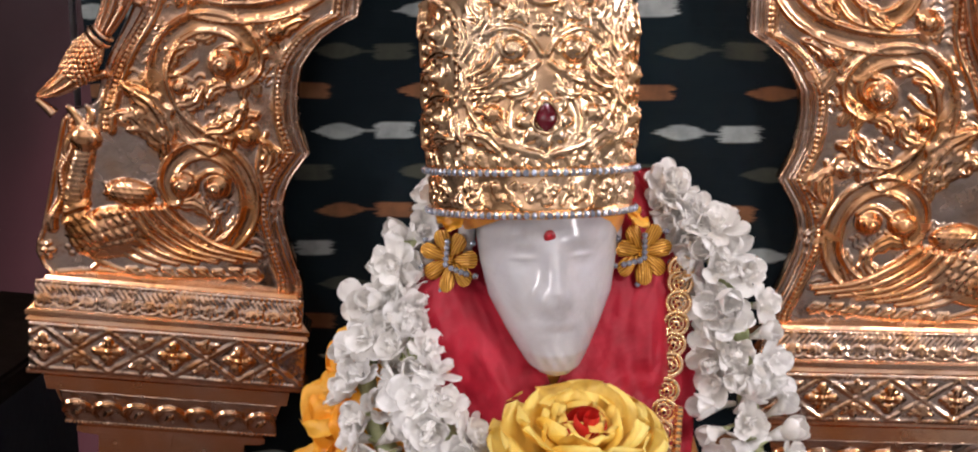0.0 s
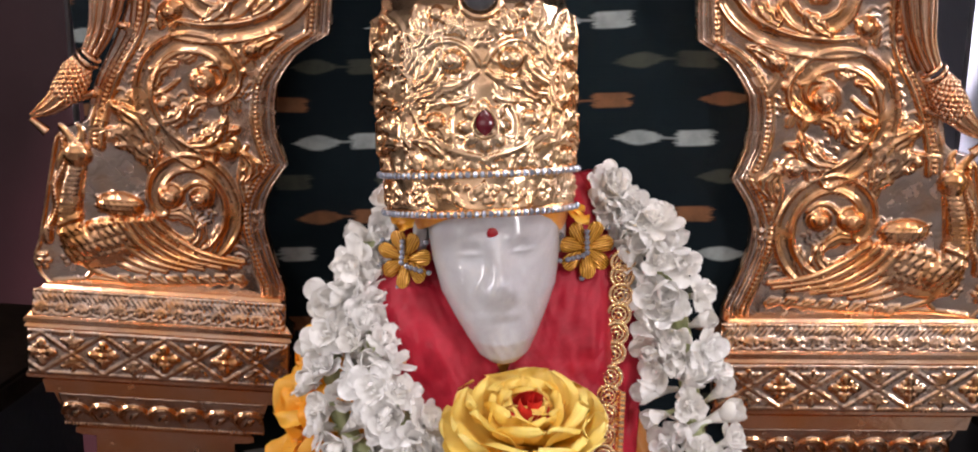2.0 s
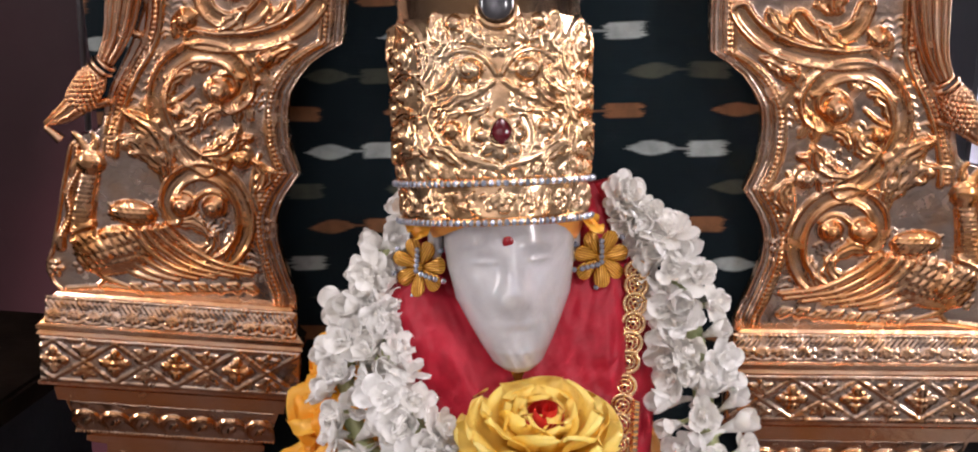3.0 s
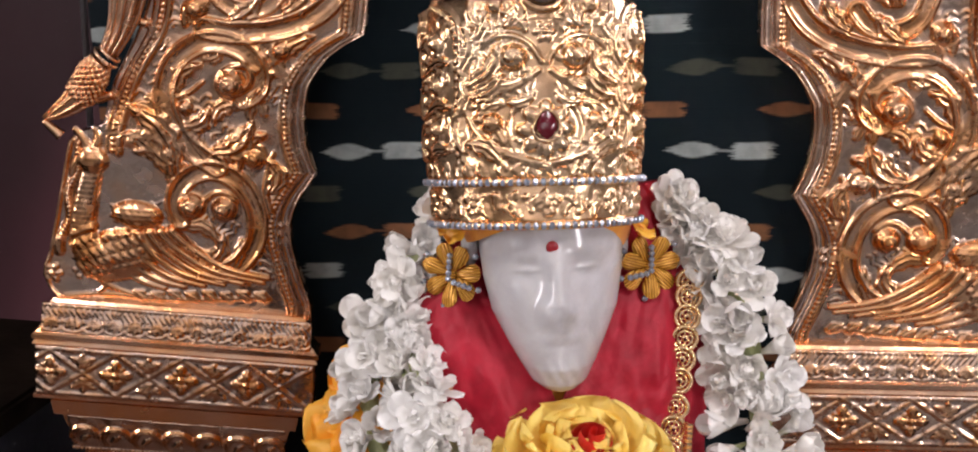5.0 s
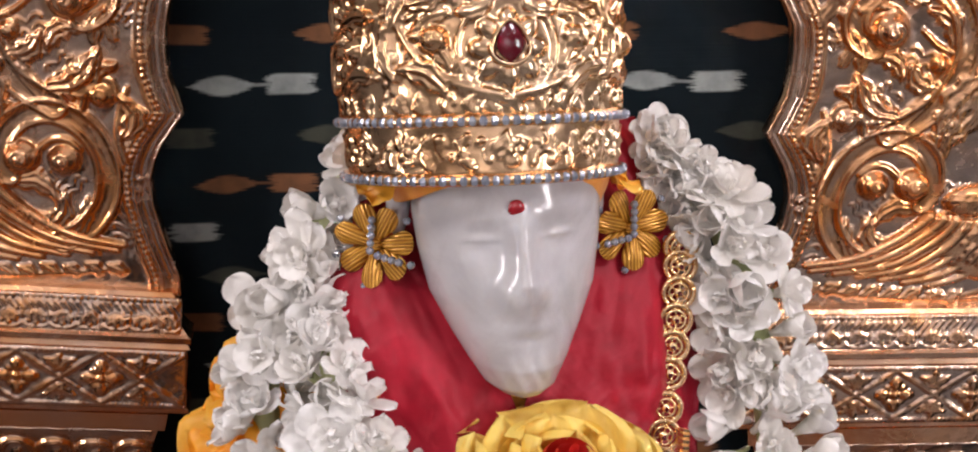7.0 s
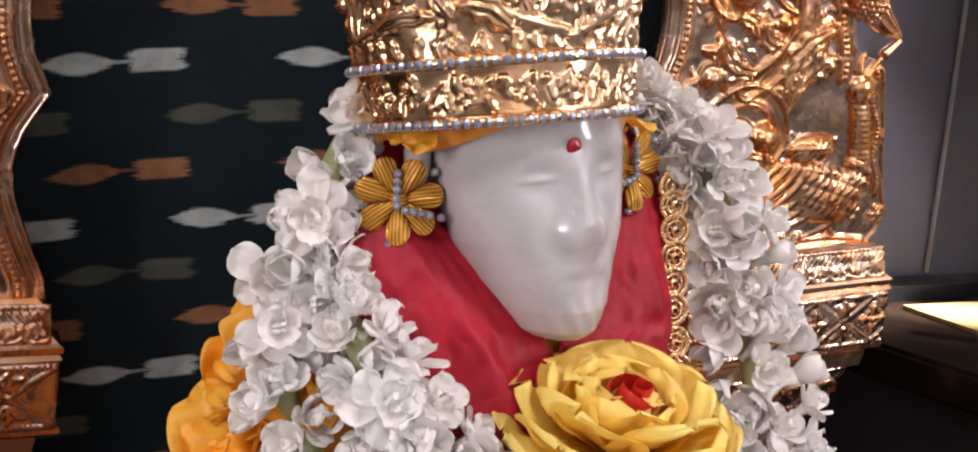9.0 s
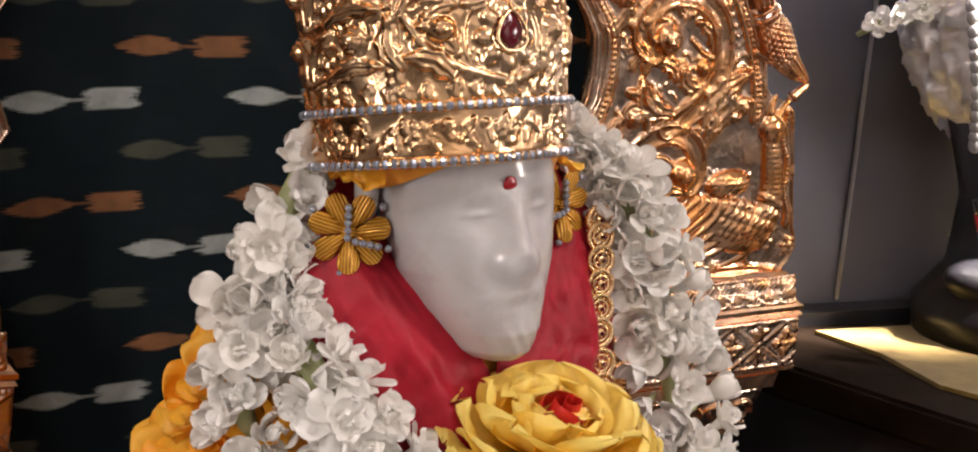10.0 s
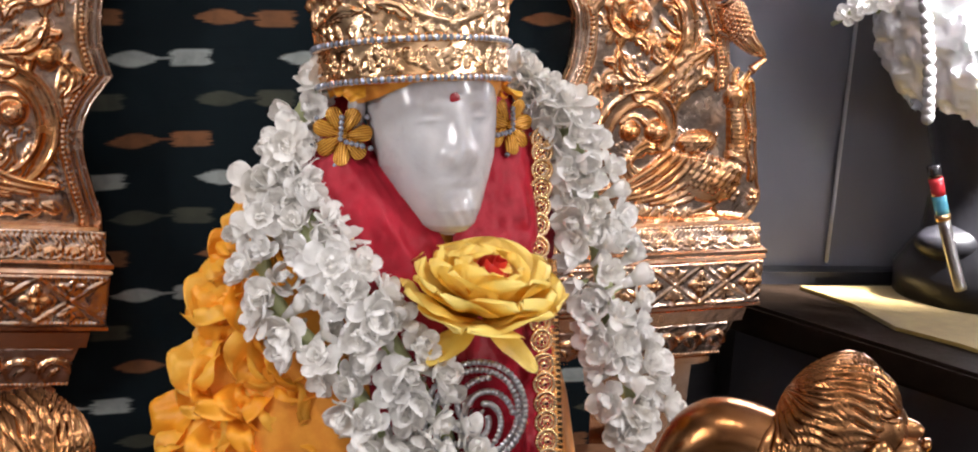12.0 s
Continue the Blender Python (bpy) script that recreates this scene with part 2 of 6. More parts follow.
RUBY = jewel("ruby_glass", (0.10, 0.002, 0.008))
SMOKE = jewel("smoke_glass", (0.05, 0.05, 0.055), 0.08)
DIAMOND = jewel("paste_diamond", (0.34, 0.37, 0.44), 0.1, 0.5)
VERMILION = jewel("vermilion_stone", (0.30, 0.004, 0.01), 0.2)
BLACKBEAD = jewel("black_bead", (0.01, 0.01, 0.012))
PEARL = jewel("pearl", (0.45, 0.44, 0.44), 0.15, 0.3)
EMERALD = jewel("green_bead", (0.02, 0.25, 0.14), 0.15)
REDBEAD = jewel("red_bead", (0.5, 0.02, 0.03), 0.2)
BLUEBEAD = jewel("blue_bead", (0.08, 0.32, 0.45), 0.25)

# ---- building tools ----


def mesh_of(name, verts, faces, material, smooth=True):
    me = bpy.data.meshes.new(name)
    me.from_pydata([tuple(map(float, v)) for v in verts], [], faces)
    me.materials.append(material)
    if smooth:
        me.shade_smooth()
    me.update()
    return me


def thing(name, me=None, m=None, label="", category="", group="", kind=""):
    ob = new(name, me)
    if m is not None:
        ob.matrix_world = m
    return tagged(ob, label, category, group, kind)


def part(name, me, parent, m=None, label=""):
    ob = new(name, me)
    ob.parent = parent
    if m is not None:
        ob.matrix_basis = m
    return tagged(ob, label)


def grid_faces(rows, cols, closed=False, flip=False):
    out = []
    for i in range(rows - 1):
        for j in range(cols if closed else cols - 1):
            k = (j + 1) % cols
            f = (i * cols + j, i * cols + k, (i + 1) * cols + k, (i + 1) * cols + j)
            out.append(f[::-1] if flip else f)
    return out


def box(w, d, h, bevel=0.0, seg=2):
    """A box from its middle, base at z 0, as verts and faces."""
    bm = bmesh.new()
    bmesh.ops.create_cube(bm, size=1.0)
    for v in bm.verts:
        v.co = Vector((v.co.x * w, v.co.y * d, (v.co.z + 0.5) * h))
    if bevel:
        bmesh.ops.bevel(bm, geom=bm.edges[:], offset=bevel, segments=seg, affect="EDGES")
    return bm


def done(name, bm, material, smooth=False):
    me = bpy.data.meshes.new(name)
    bm.normal_update()
    bm.to_mesh(me)
    bm.free()
    me.materials.append(material)
    if smooth:
        me.shade_smooth()
    return me


def lathe(profile, n=32, angle=2 * math.pi):
    """Verts and faces of a turned form; profile rows of (radius, z)."""
    verts = [(r * math.cos(angle * j / n), r * math.sin(angle * j / n), z) for r, z in profile for j in range(n)]
    return verts, grid_faces(len(profile), n, True)


def tube(points, radii, n=8, squash=1.0):
    """Verts and faces of a tapered round tube along points."""
    pts = [Vector([float(x) for x in p]) for p in points]
    verts, up = [], Vector((0.3, 0.5, 0.8))
    for i, p in enumerate(pts):
        d = (pts[min(i + 1, len(pts) - 1)] - pts[max(i - 1, 0)]).normalized()
        a = d.cross(up).normalized()
        b = a.cross(d)
        up = b if i else up
        r = float(radii[i]) if hasattr(radii, "__len__") else float(radii)
        for j in range(n):
            t = 2 * math.pi * j / n
            verts.append(p + r * (a * math.cos(t) + b * math.sin(t) * squash))
    faces = grid_faces(len(pts), n, True, True)
    faces += [tuple(range(n)), tuple(range((len(pts) - 1) * n, len(pts) * n))[::-1]]
    return verts, faces


def joined(pieces):
    verts, faces = [], []
    for v, f in pieces:
        k = len(verts)
        verts += list(v)
        faces += [tuple(i + k for i in q) for q in f]
    return verts, faces


def ball(c, r, n=8, m=6, stretch=(1, 1, 1)):
    verts = []
    for i in range(m + 1):
        a = math.pi * i / m
        for j in range(n):
            b = 2 * math.pi * j / n
            verts.append((c[0] + r * stretch[0] * math.sin(a) * math.cos(b), c[1] + r * stretch[1] * math.sin(a) * math.sin(b), c[2] + r * stretch[2] * math.cos(a)))
    return verts, grid_faces(m + 1, n, True, True)


def curve(points, n):
    """n points evenly along a smooth line through the given ones."""
    p = np.array(points, float)
    d = np.r_[0, np.cumsum(np.linalg.norm(np.diff(p, axis=0), axis=1))]
    t = np.linspace(0, d[-1], n * 4)
    q = np.stack([np.interp(t, d, p[:, k]) for k in range(p.shape[1])], 1)
    w = max(2, int(len(t) / max(2, len(p)) * 0.6))
    pad = np.pad(q, ((w, w), (0, 0)), mode="edge")
    ker = np.ones(2 * w + 1) / (2 * w + 1)
    s = np.stack([np.convolve(pad[:, k], ker, "valid") for k in range(p.shape[1])], 1)
    return s[np.linspace(0, len(s) - 1, n).astype(int)]


# ---- beaten relief: strokes raised from a sheet ----


class Relief:
    """Height over a sheet in (u, v): raised strokes, bosses and beads."""

    def __init__(self, u, v):
        self.u, self.v, self.h = u, v, np.zeros_like(u)

    def stroke(self, pts, r0, r1=None, lift=1.0, groove=False, blend=0.0):
        pts = np.array(pts, float)
        r1 = r0 if r1 is None else r1
        n = len(pts) - 1
        best = np.full(self.u.shape, -1.0)
        for i in range(n):
            a, b = pts[i], pts[i + 1]
            ra, rb = r0 + (r1 - r0) * i / n, r0 + (r1 - r0) * (i + 1) / n
            r = max(ra, rb)
            m = (self.u > min(a[0], b[0]) - r) & (self.u < max(a[0], b[0]) + r) & (self.v > min(a[1], b[1]) - r) & (self.v < max(a[1], b[1]) + r)
            if not m.any():
                continue
            pu, pv, d = self.u[m] - a[0], self.v[m] - a[1], b - a
            k = np.clip((pu * d[0] + pv * d[1]) / max(d @ d, 1e-12), 0, 1)
            dist = np.hypot(pu - k * d[0], pv - k * d[1])
            rr = ra + (rb - ra) * k
            q = 1 - (dist / rr) ** 2
            h = np.where(q > 0, np.sqrt(np.maximum(q, 0)) * rr * lift, -1)
            best[m] = np.maximum(best[m], h)
        if groove:
            self.h = np.where(best > 0, self.h - best, self.h)
        else:
            self.h = np.where(best > 0, np.maximum(self.h * blend + best, self.h), self.h)
        return self

    def boss(self, c, ru, rv=None, lift=0.6, turn=0.0):
        rv = rv or ru
        ca, sa = math.cos(radians(turn)), math.sin(radians(turn))
        a = ((self.u - c[0]) * ca + (self.v - c[1]) * sa) / ru
        b = (-(self.u - c[0]) * sa + (self.v - c[1]) * ca) / rv
        q = 1 - a * a - b * b
        self.h = np.where(q > 0, np.maximum(self.h, np.sqrt(np.maximum(q, 0)) * min(ru, rv) * lift), self.h)
        return self

    def scale(self, c, ru, rv, add, turn=0.0):
        """A small raised scale on top of what is there."""
        ca, sa = math.cos(radians(turn)), math.sin(radians(turn))
        a = ((self.u - c[0]) * ca + (self.v - c[1]) * sa) / ru
        b = (-(self.u - c[0]) * sa + (self.v - c[1]) * ca) / rv
        self.h += add * np.clip(1 - a * a - b * b, 0, 1) ** 0.6
        return self

    def leaf(self, base, tip, width, lift=0.5, lobes=5, bend=0.0):
        """A flowing acanthus leaf: fluted lengthwise, its edge scalloped, its tip rolled into a knob."""
        b, t = np.array(base, float), np.array(tip, float)
        d = t - b
        L = np.linalg.norm(d) + 1e-9
        nrm = np.array((-d[1], d[0])) / L
        du, dv = self.u - b[0], self.v - b[1]
        k = (du * d[0] + dv * d[1]) / (L * L)
        x = du * nrm[0] + dv * nrm[1] - 1.8 * bend * np.sin(math.pi * np.clip(k, 0, 1))
        ok = (k > 0) & (k < 1.06) & (np.abs(x) < width * 1.4)
        kk, xs = k[ok], x[ok]
        w = width * np.sin(math.pi * np.clip(0.10 + 0.84 * kk, 0, 1)) ** 0.8 * (0.92 + 0.16 * np.sin(2 * math.pi * kk * lobes * 0.6 + (xs > 0) * 2.0)) + 1e-6
        s = xs / w
        q = np.clip(1 - s * s, 0, 1)
        h = np.sqrt(q) * (0.62 + 0.30 * np.cos(math.pi * 3.0 * s) * (1 - 0.5 * kk)) + 0.35 * np.exp(-((kk - 0.93) / 0.08) ** 2) * q
        self.h[ok] = np.maximum(self.h[ok], h * width * lift * 0.72)
        return self

    def flower(self, c, r, petals=8, lift=0.6):
        for i in range(petals):
            a = 2 * math.pi * i / petals
            self.boss((c[0] + 0.62 * r * math.cos(a), c[1] + 0.62 * r * math.sin(a)), 0.4 * r, 0.27 * r, lift, math.degrees(a))
        return self.boss(c, 0.3 * r, None, lift * 1.6)

    def band(self, pts, width, r0, r1):
        """A hollow scroll band: a trough between two rolled rims."""
        p = np.array(curve(pts, 60))
        near = np.full(self.u.shape, 9.0)
        rad = width * 0.5 + np.linspace(r0, r1, len(p))
        for i in range(len(p) - 1):
            a, c, r = p[i], p[i + 1], rad[i]
            m = (self.u > min(a[0], c[0]) - r) & (self.u < max(a[0], c[0]) + r) & (self.v > min(a[1], c[1]) - r) & (self.v < max(a[1], c[1]) + r)
            if m.any():
                d = c - a
                k = np.clip(((self.u[m] - a[0]) * d[0] + (self.v[m] - a[1]) * d[1]) / max(d @ d, 1e-12), 0, 1)
                near[m] = np.minimum(near[m], np.hypot(self.u[m] - a[0] - k * d[0], self.v[m] - a[1] - k * d[1]) / r)
        lines = np.exp(-((near - 0.88) / 0.075) ** 2) + 0.75 * np.exp(-((near - 0.66) / 0.06) ** 2)
        h = ((0.10 + 0.42 * near ** 2) * np.sqrt(np.clip(1 - near ** 9, 0, 1)) + 0.34 * lines) * (width * 0.5 + r0) * 0.8
        self.h = np.where(near < 1, np.maximum(h, self.h), self.h)
        return self

    def vine(self, pts, n, size, wide=0.2, lift=1.1, both=True):
        """Small hooked leaves along a stem, on one side and the other in turn."""
        p = np.array(curve(pts, n + 1))
        for i in range(n):
            d = p[i + 1] - p[i]
            d /= np.linalg.norm(d) + 1e-9
            for s in ((-1, 1) if both else (1,)):
                e = np.array((-d[1], d[0])) * s
                L = size * (0.8 + 0.4 * abs(math.sin(i * 2.7 + s)))
                self.stroke(curve([p[i], p[i] + (0.45 * d + 0.45 * e) * L, p[i] + (0.55 * d + 0.85 * e) * L, p[i] + (0.25 * d + 1.05 * e) * L], 7), size * wide * 0.5, size * wide, lift)
        return self

    def curl(self, c, rad):
        """A rolled leaf end: a dome with a spiral cut into it."""
        self.boss(c, rad, None, 0.95)
        self.stroke(spiral(c, rad * 0.86, rad * 0.1, 40, 560, 34), rad * 0.17, rad * 0.1, 1.0, True)
        return self.boss(c, rad * 0.3, None, 2.4)

    def soften(self, times):
        """Round the edges off, as in beaten sheet."""
        for _ in range(times):
            p = np.pad(self.h, 1, mode="edge")
            q = (p[:-2] + 2 * p[1:-1] + p[2:]) / 4
            self.h = (q[:, :-2] + 2 * q[:, 1:-1] + q[:, 2:]) / 4
        return self

    def swollen(self, times, share, rest):
        """The relief on broad soft swellings, as a sheet that has been beaten out from behind."""
        fine = self.h
        self.soften(times)
        self.h = rest * fine + share * self.h
        return self

    def beads(self, pts, gap, r, lift=0.9):
        p = np.array(pts, float)
        d = np.r_[0, np.cumsum(np.linalg.norm(np.diff(p, axis=0), axis=1))]
        for t in np.arange(gap / 2, d[-1], gap):
            c = (np.interp(t, d, p[:, 0]), np.interp(t, d, p[:, 1]))
            m = (np.abs(self.u - c[0]) < r) & (np.abs(self.v - c[1]) < r)
            q = r * r - (self.u[m] - c[0]) ** 2 - (self.v[m] - c[1]) ** 2
            self.h[m] = np.maximum(self.h[m], np.sqrt(np.maximum(q, 0)) * lift)
        return self


def dents(u, v, depth=1.0):
    """Soft irregular hammering of a beaten sheet."""
    a = np.sin(u * 173 + 2.1 * np.sin(v * 97) + 1.3) * np.sin(v * 141 + 1.7 * np.sin(u * 119)) * 0.00042
    b = np.sin(u * 431 + v * 207 + 2.3 * np.sin(v * 263)) * np.sin(v * 389 - u * 151 + 1.9 * np.sin(u * 317)) * 0.00014
    return depth * (a + b)


def spiral(c, r0, r1, a0, a1, n=40):
    """Points from radius r0 at angle a0 to r1 at a1 (degrees)."""
    return [(c[0] + (r0 + (r1 - r0) * k) * math.cos(radians(a0 + (a1 - a0) * k)), c[1] + (r0 + (r1 - r0) * k) * math.sin(radians(a0 + (a1 - a0) * k))) for k in np.linspace(0, 1, n)]


def mitred(profile, u0, u1, depth, sign):
    """A moulding round three sides of a block: profile rows of (v, projection); back at y 0, front at -depth-projection."""
    verts = []
    for v, d in profile:
        verts += [(sign * (u0 - d), 0.0, v), (sign * (u0 - d), -depth - d, v), (sign * (u1 + d), -depth - d, v), (sign * (u1 + d), 0.0, v)]
    faces = grid_faces(len(profile), 4, True, sign > 0)
    n = len(verts)
    faces += [(0, 1, 2, 3) if sign > 0 else (3, 2, 1, 0), (n - 4, n - 3, n - 2, n - 1)[:: -1 if sign > 0 else 1]]
    return verts, faces


# ---- the room ----


def slab(name, x0, x1, y0, y1, z0, z1, material, kind="structure", label="", category=""):
    bm = box(x1 - x0, y1 - y0, z1 - z0)
    return thing(name, done(name, bm, material), pose((x0 + x1) / 2, (y0 + y1) / 2, z0), label, category, "", kind)


slab("floor", -2.6, 2.6, -3.2, 1.6, -0.1, 0.0, FLOOR, label="grey polished granite floor", category="floor")
slab("ceiling", -2.6, 2.6, -3.2, 1.6, 2.8, 2.9, PALE, label="plain off-white ceiling", category="ceiling")
# darker lower wall added out of view so the throne bases reflect less light
slab("wall_south_dim_part", -2.6, 2.6, -3.3, -3.18, 0, 1.02, MIDWALL, label="added unseen taupe lower wall that dims the gold's reflections", category="wall")
slab("wall_south", -2.6, 2.6, -3.3, -3.2, 1.02, 2.8, PALE, label="plain off-white wall", category="wall")
slab("wall_west", -2.7, -2.6, -3.2, 1.6, 0, 2.8, MIDWALL, label="plain taupe side wall", category="wall")
slab("wall_east", 2.6, 2.7, -3.2, 1.6, 0, 2.8, MIDWALL, label="plain taupe wall", category="wall")
slab("wall_north", -2.6, 0.0, 1.6, 1.7, 0, 2.8, WALL, label="dark maroon wall behind the throne", category="wall")
slab("wall_north_grey", 0.0, 2.6, 1.6, 1.7, 0, 2.8, GREY, label="grey painted wall far behind", category="wall")

# ---- silk hanging behind the throne: its motif grid slopes a little ----
CLOTH_Y, SLOPE = 0.308, 3.05


def hanging():
    rows, cols = 60, 60
    verts = []
    for i in range(rows):
        for j in range(cols):
            x, z = -0.22 + 0.62 * j / (cols - 1), -0.62 + 0.9 * i / (rows - 1)
            verts.append((x, 0.0015 * noise.noise((x * 6, 0.3, z * 5)), z))
    n = len(verts)
    back = [(x, y + 0.003, z) for x, y, z in verts]
    f = grid_faces(rows, cols)
    return mesh_of("silk_hanging", verts + back, f + [tuple(k + n for k in q[::-1]) for q in f], IKAT)


thing("silk_hanging", hanging(), pose(-0.1985, CLOTH_Y, 1.1905, 0, -SLOPE, 0),
      "dark teal ikat silk cloth with rows of woven motifs", "cloth")

# ---- the throne ----
INNER = ((-0.30, -0.004), (-0.135, -0.006), (-0.1124, -0.0035), (-0.095, 0.0035), (-0.0783, 0.0095), (-0.062, 0.0145), (-0.0446, 0.0165), (-0.033, 0.0145), (-0.0218, 0.0105), (-0.010, 0.0035), (0.0, -0.0025),
         (0.010, 0.0020), (0.024, 0.0072), (0.0382, 0.0092), (0.055, 0.0095), (0.0699, 0.0075), (0.083, 0.0005), (0.0944, -0.0075), (0.105, -0.020), (0.1135, -0.0335), (0.125, -0.034), (0.1445, -0.0345), (0.20, -0.034), (0.26, -0.03))
OUTER = ((-0.30, 0.20), (-0.130, 0.2005), (-0.1234, 0.2035), (-0.1141, 0.2115), (-0.1029, 0.2160), (-0.094, 0.2150), (-0.0854, 0.2115), (-0.0595, 0.2065), (-0.0313, 0.2015), (-0.0036, 0.1965), (0.010, 0.1935),
         (0.0174, 0.1875), (0.0224, 0.1725), (0.028, 0.1665), (0.0476, 0.1625), (0.0627, 0.1580), (0.078, 0.1510), (0.092, 0.1445), (0.11, 0.1375), (0.128, 0.132), (0.16, 0.128), (0.26, 0.124))


def at_v(table, v):
    return np.interp(v, [p[0] for p in table], [p[1] for p in table])


def panel_relief(u, v):
    r = Relief(u, v)
    zs = np.linspace(-0.125, 0.25, 170)
    edge = np.array([(at_v(INNER, z), z) for z in zs])
    outer_line = curve([(0.159, 0.0), (0.1572, 0.026), (0.1516, 0.045), (0.145, 0.064), (0.1371, 0.080), (0.127, 0.096), (0.1214, 0.112), (0.120, 0.132), (0.119, 0.16), (0.118, 0.25)], 80)
    # border: rolled edge, hollow band, ridge, bead row, ridge
    r.stroke(edge + (0.0016, 0), 0.0018, None, 1.0)
    hollow = np.clip(1 - ((u - at_v(INNER, v) - 0.0068) / 0.0056) ** 2, 0, 1)
    r.h -= 0.0038 * hollow
    r.stroke(edge + (0.0120, 0), 0.0014, None, 0.9)
    r.beads(edge + (0.0158, 0), 0.0042, 0.00205, 1.1)
    r.stroke(edge + (0.0196, 0), 0.0017, None, 0.9)
    r.stroke(outer_line - (0.0052, 0), 0.0026, None, 1.0)
    r.beads(outer_line, 0.0044, 0.0022, 1.1)
    r.stroke(outer_line + (0.0045, 0), 0.0014, None, 0.9)
    r.band([(0.0745, -0.0005), (0.0943, 0.0099), (0.1087, 0.0238), (0.1168, 0.0401), (0.1192, 0.0567), (0.1154, 0.0741), (0.1052, 0.0888), (0.0891, 0.0982), (0.0715, 0.0987), (0.0563, 0.0928), (0.0465, 0.0813), (0.0443, 0.069), (0.0503, 0.0591), (0.0605, 0.0552)], 0.0125, 0.0026, 0.0022)
    r.curl((0.0682, 0.0671), 0.0115)
    r.stroke(curve([(0.0475, 0.0781), (0.0587, 0.0823), (0.0714, 0.0792), (0.0779, 0.0704)], 24), 0.0026, 0.002, 1.1)
    r.band([(0.0813, 0.0055), (0.0942, 0.0196), (0.1035, 0.0332), (0.1065, 0.0451)], 0.006, 0.0018, 0.0014)
    r.stroke(curve([(0.1105, 0.0522), (0.1003, 0.0561), (0.0881, 0.0675)], 24), 0.0022, 0.0016, 1.2)
    r.curl((0.1019, 0.0455), 0.0058)
    r.leaf((0.1035, 0.0306), (0.084, 0.0454), 0.008, 0.7, 5, 0.003)
    r.leaf((0.1095, 0.0564), (0.0916, 0.0796), 0.008, 0.7, 5, -0.004)
    r.leaf((0.0787, 0.0111), (0.0505, 0.037), 0.0125, 0.7, 5, 0.005)
    r.leaf((0.0683, 0.0065), (0.0405, 0.0292), 0.01, 0.7, 5, -0.003)
    r.curl((0.048, 0.0098), 0.008)
    r.stroke(curve([(0.0604, -0.001), (0.0569, 0.0129), (0.0466, 0.0212), (0.0382, 0.0154), (0.0401, 0.0055)], 24), 0.0028, 0.002, 1.1)
    r.leaf((0.0402, 0.0436), (0.0451, 0.0554), 0.005, 0.7, 3, 0)
    r.band([(0.074, -0.0914), (0.0558, -0.0808), (0.0442, -0.0627), (0.0424, -0.0439), (0.0469, -0.0258), (0.0576, -0.0112), (0.0734, -0.0026), (0.0901, -0.0039), (0.1037, -0.0137), (0.11, -0.0274), (0.1091, -0.0407), (0.1028, -0.048)], 0.0115, 0.0026, 0.0022)
    r.curl((0.0959, -0.0341), 0.0105)
    r.curl((0.0706, -0.0343), 0.0095)
    r.stroke(curve([(0.0859, -0.0289), (0.0786, -0.0216), (0.0681, -0.0208), (0.0601, -0.0279)], 24), 0.0024, 0.0018, 1.1)
    r.leaf((0.1039, -0.0526), (0.0741, -0.0616), 0.0075, 0.7, 5, -0.004)
    r.leaf((0.0837, -0.0806), (0.0704, -0.0579), 0.008, 0.7, 5, 0.003)
    r.leaf((0.074, -0.0879), (0.0912, -0.072), 0.007, 0.7, 5, 0.002)
    r.leaf((0.0675, -0.0886), (0.056, -0.0591), 0.006, 0.7, 5, 0.002)
    r.boss((0.0718, -0.0878), 0.006, 0.004, 0.9, 0)
    r.leaf((0.1089, -0.0086), (0.1433, 0.0422), 0.0135, 0.7, 7, 0.006)
    r.leaf((0.1036, -0.0028), (0.1328, 0.0256), 0.01, 0.7, 6, -0.004)
    r.leaf((0.112, -0.0144), (0.1408, 0.0073), 0.009, 0.7, 6, 0.006)
    r.stroke(curve([(0.1068, -0.0107), (0.1213, -0.0009), (0.1335, 0.0164), (0.1403, 0.0382)], 24), 0.003, 0.0018, 1.0)
    r.boss((0.1403, 0.0393), 0.0055, 0.0055, 0.9, 0)
    r.boss((0.1438, 0.0145), 0.005, 0.005, 0.9, 0)
    r.curl((0.1134, 0.0073), 0.006)
    r.leaf((0.0334, -0.0181), (0.036, 0.0091), 0.01, 0.7, 5, 0.004)
    r.stroke(curve([(0.032, -0.0347), (0.0387, -0.0163), (0.0369, 0.0025), (0.032, 0.017)], 24), 0.0028, 0.0018, 1.0)
    r.curl((0.0295, 0.097), 0.0075)
    r.leaf((0.0344, 0.0843), (0.0439, 0.106), 0.007, 0.7, 5, 0.002)
    r.leaf((0.0284, 0.091), (0.0075, 0.108), 0.008, 0.7, 5, -0.002)
    r.leaf((0.0228, 0.0687), (0.0345, 0.0895), 0.006, 0.7, 4, 0)
    r.boss((0.0177, 0.1112), 0.004, 0.004, 0.9, 0)
    r.boss((0.0373, 0.0769), 0.0036, 0.0036, 0.9, 0)
    r.band([(0.0911, 0.1082), (0.069, 0.106), (0.0439, 0.1091), (0.0189, 0.1172), (-0.0009, 0.1299), (-0.0123, 0.1468)], 0.012, 0.0026, 0.0026)
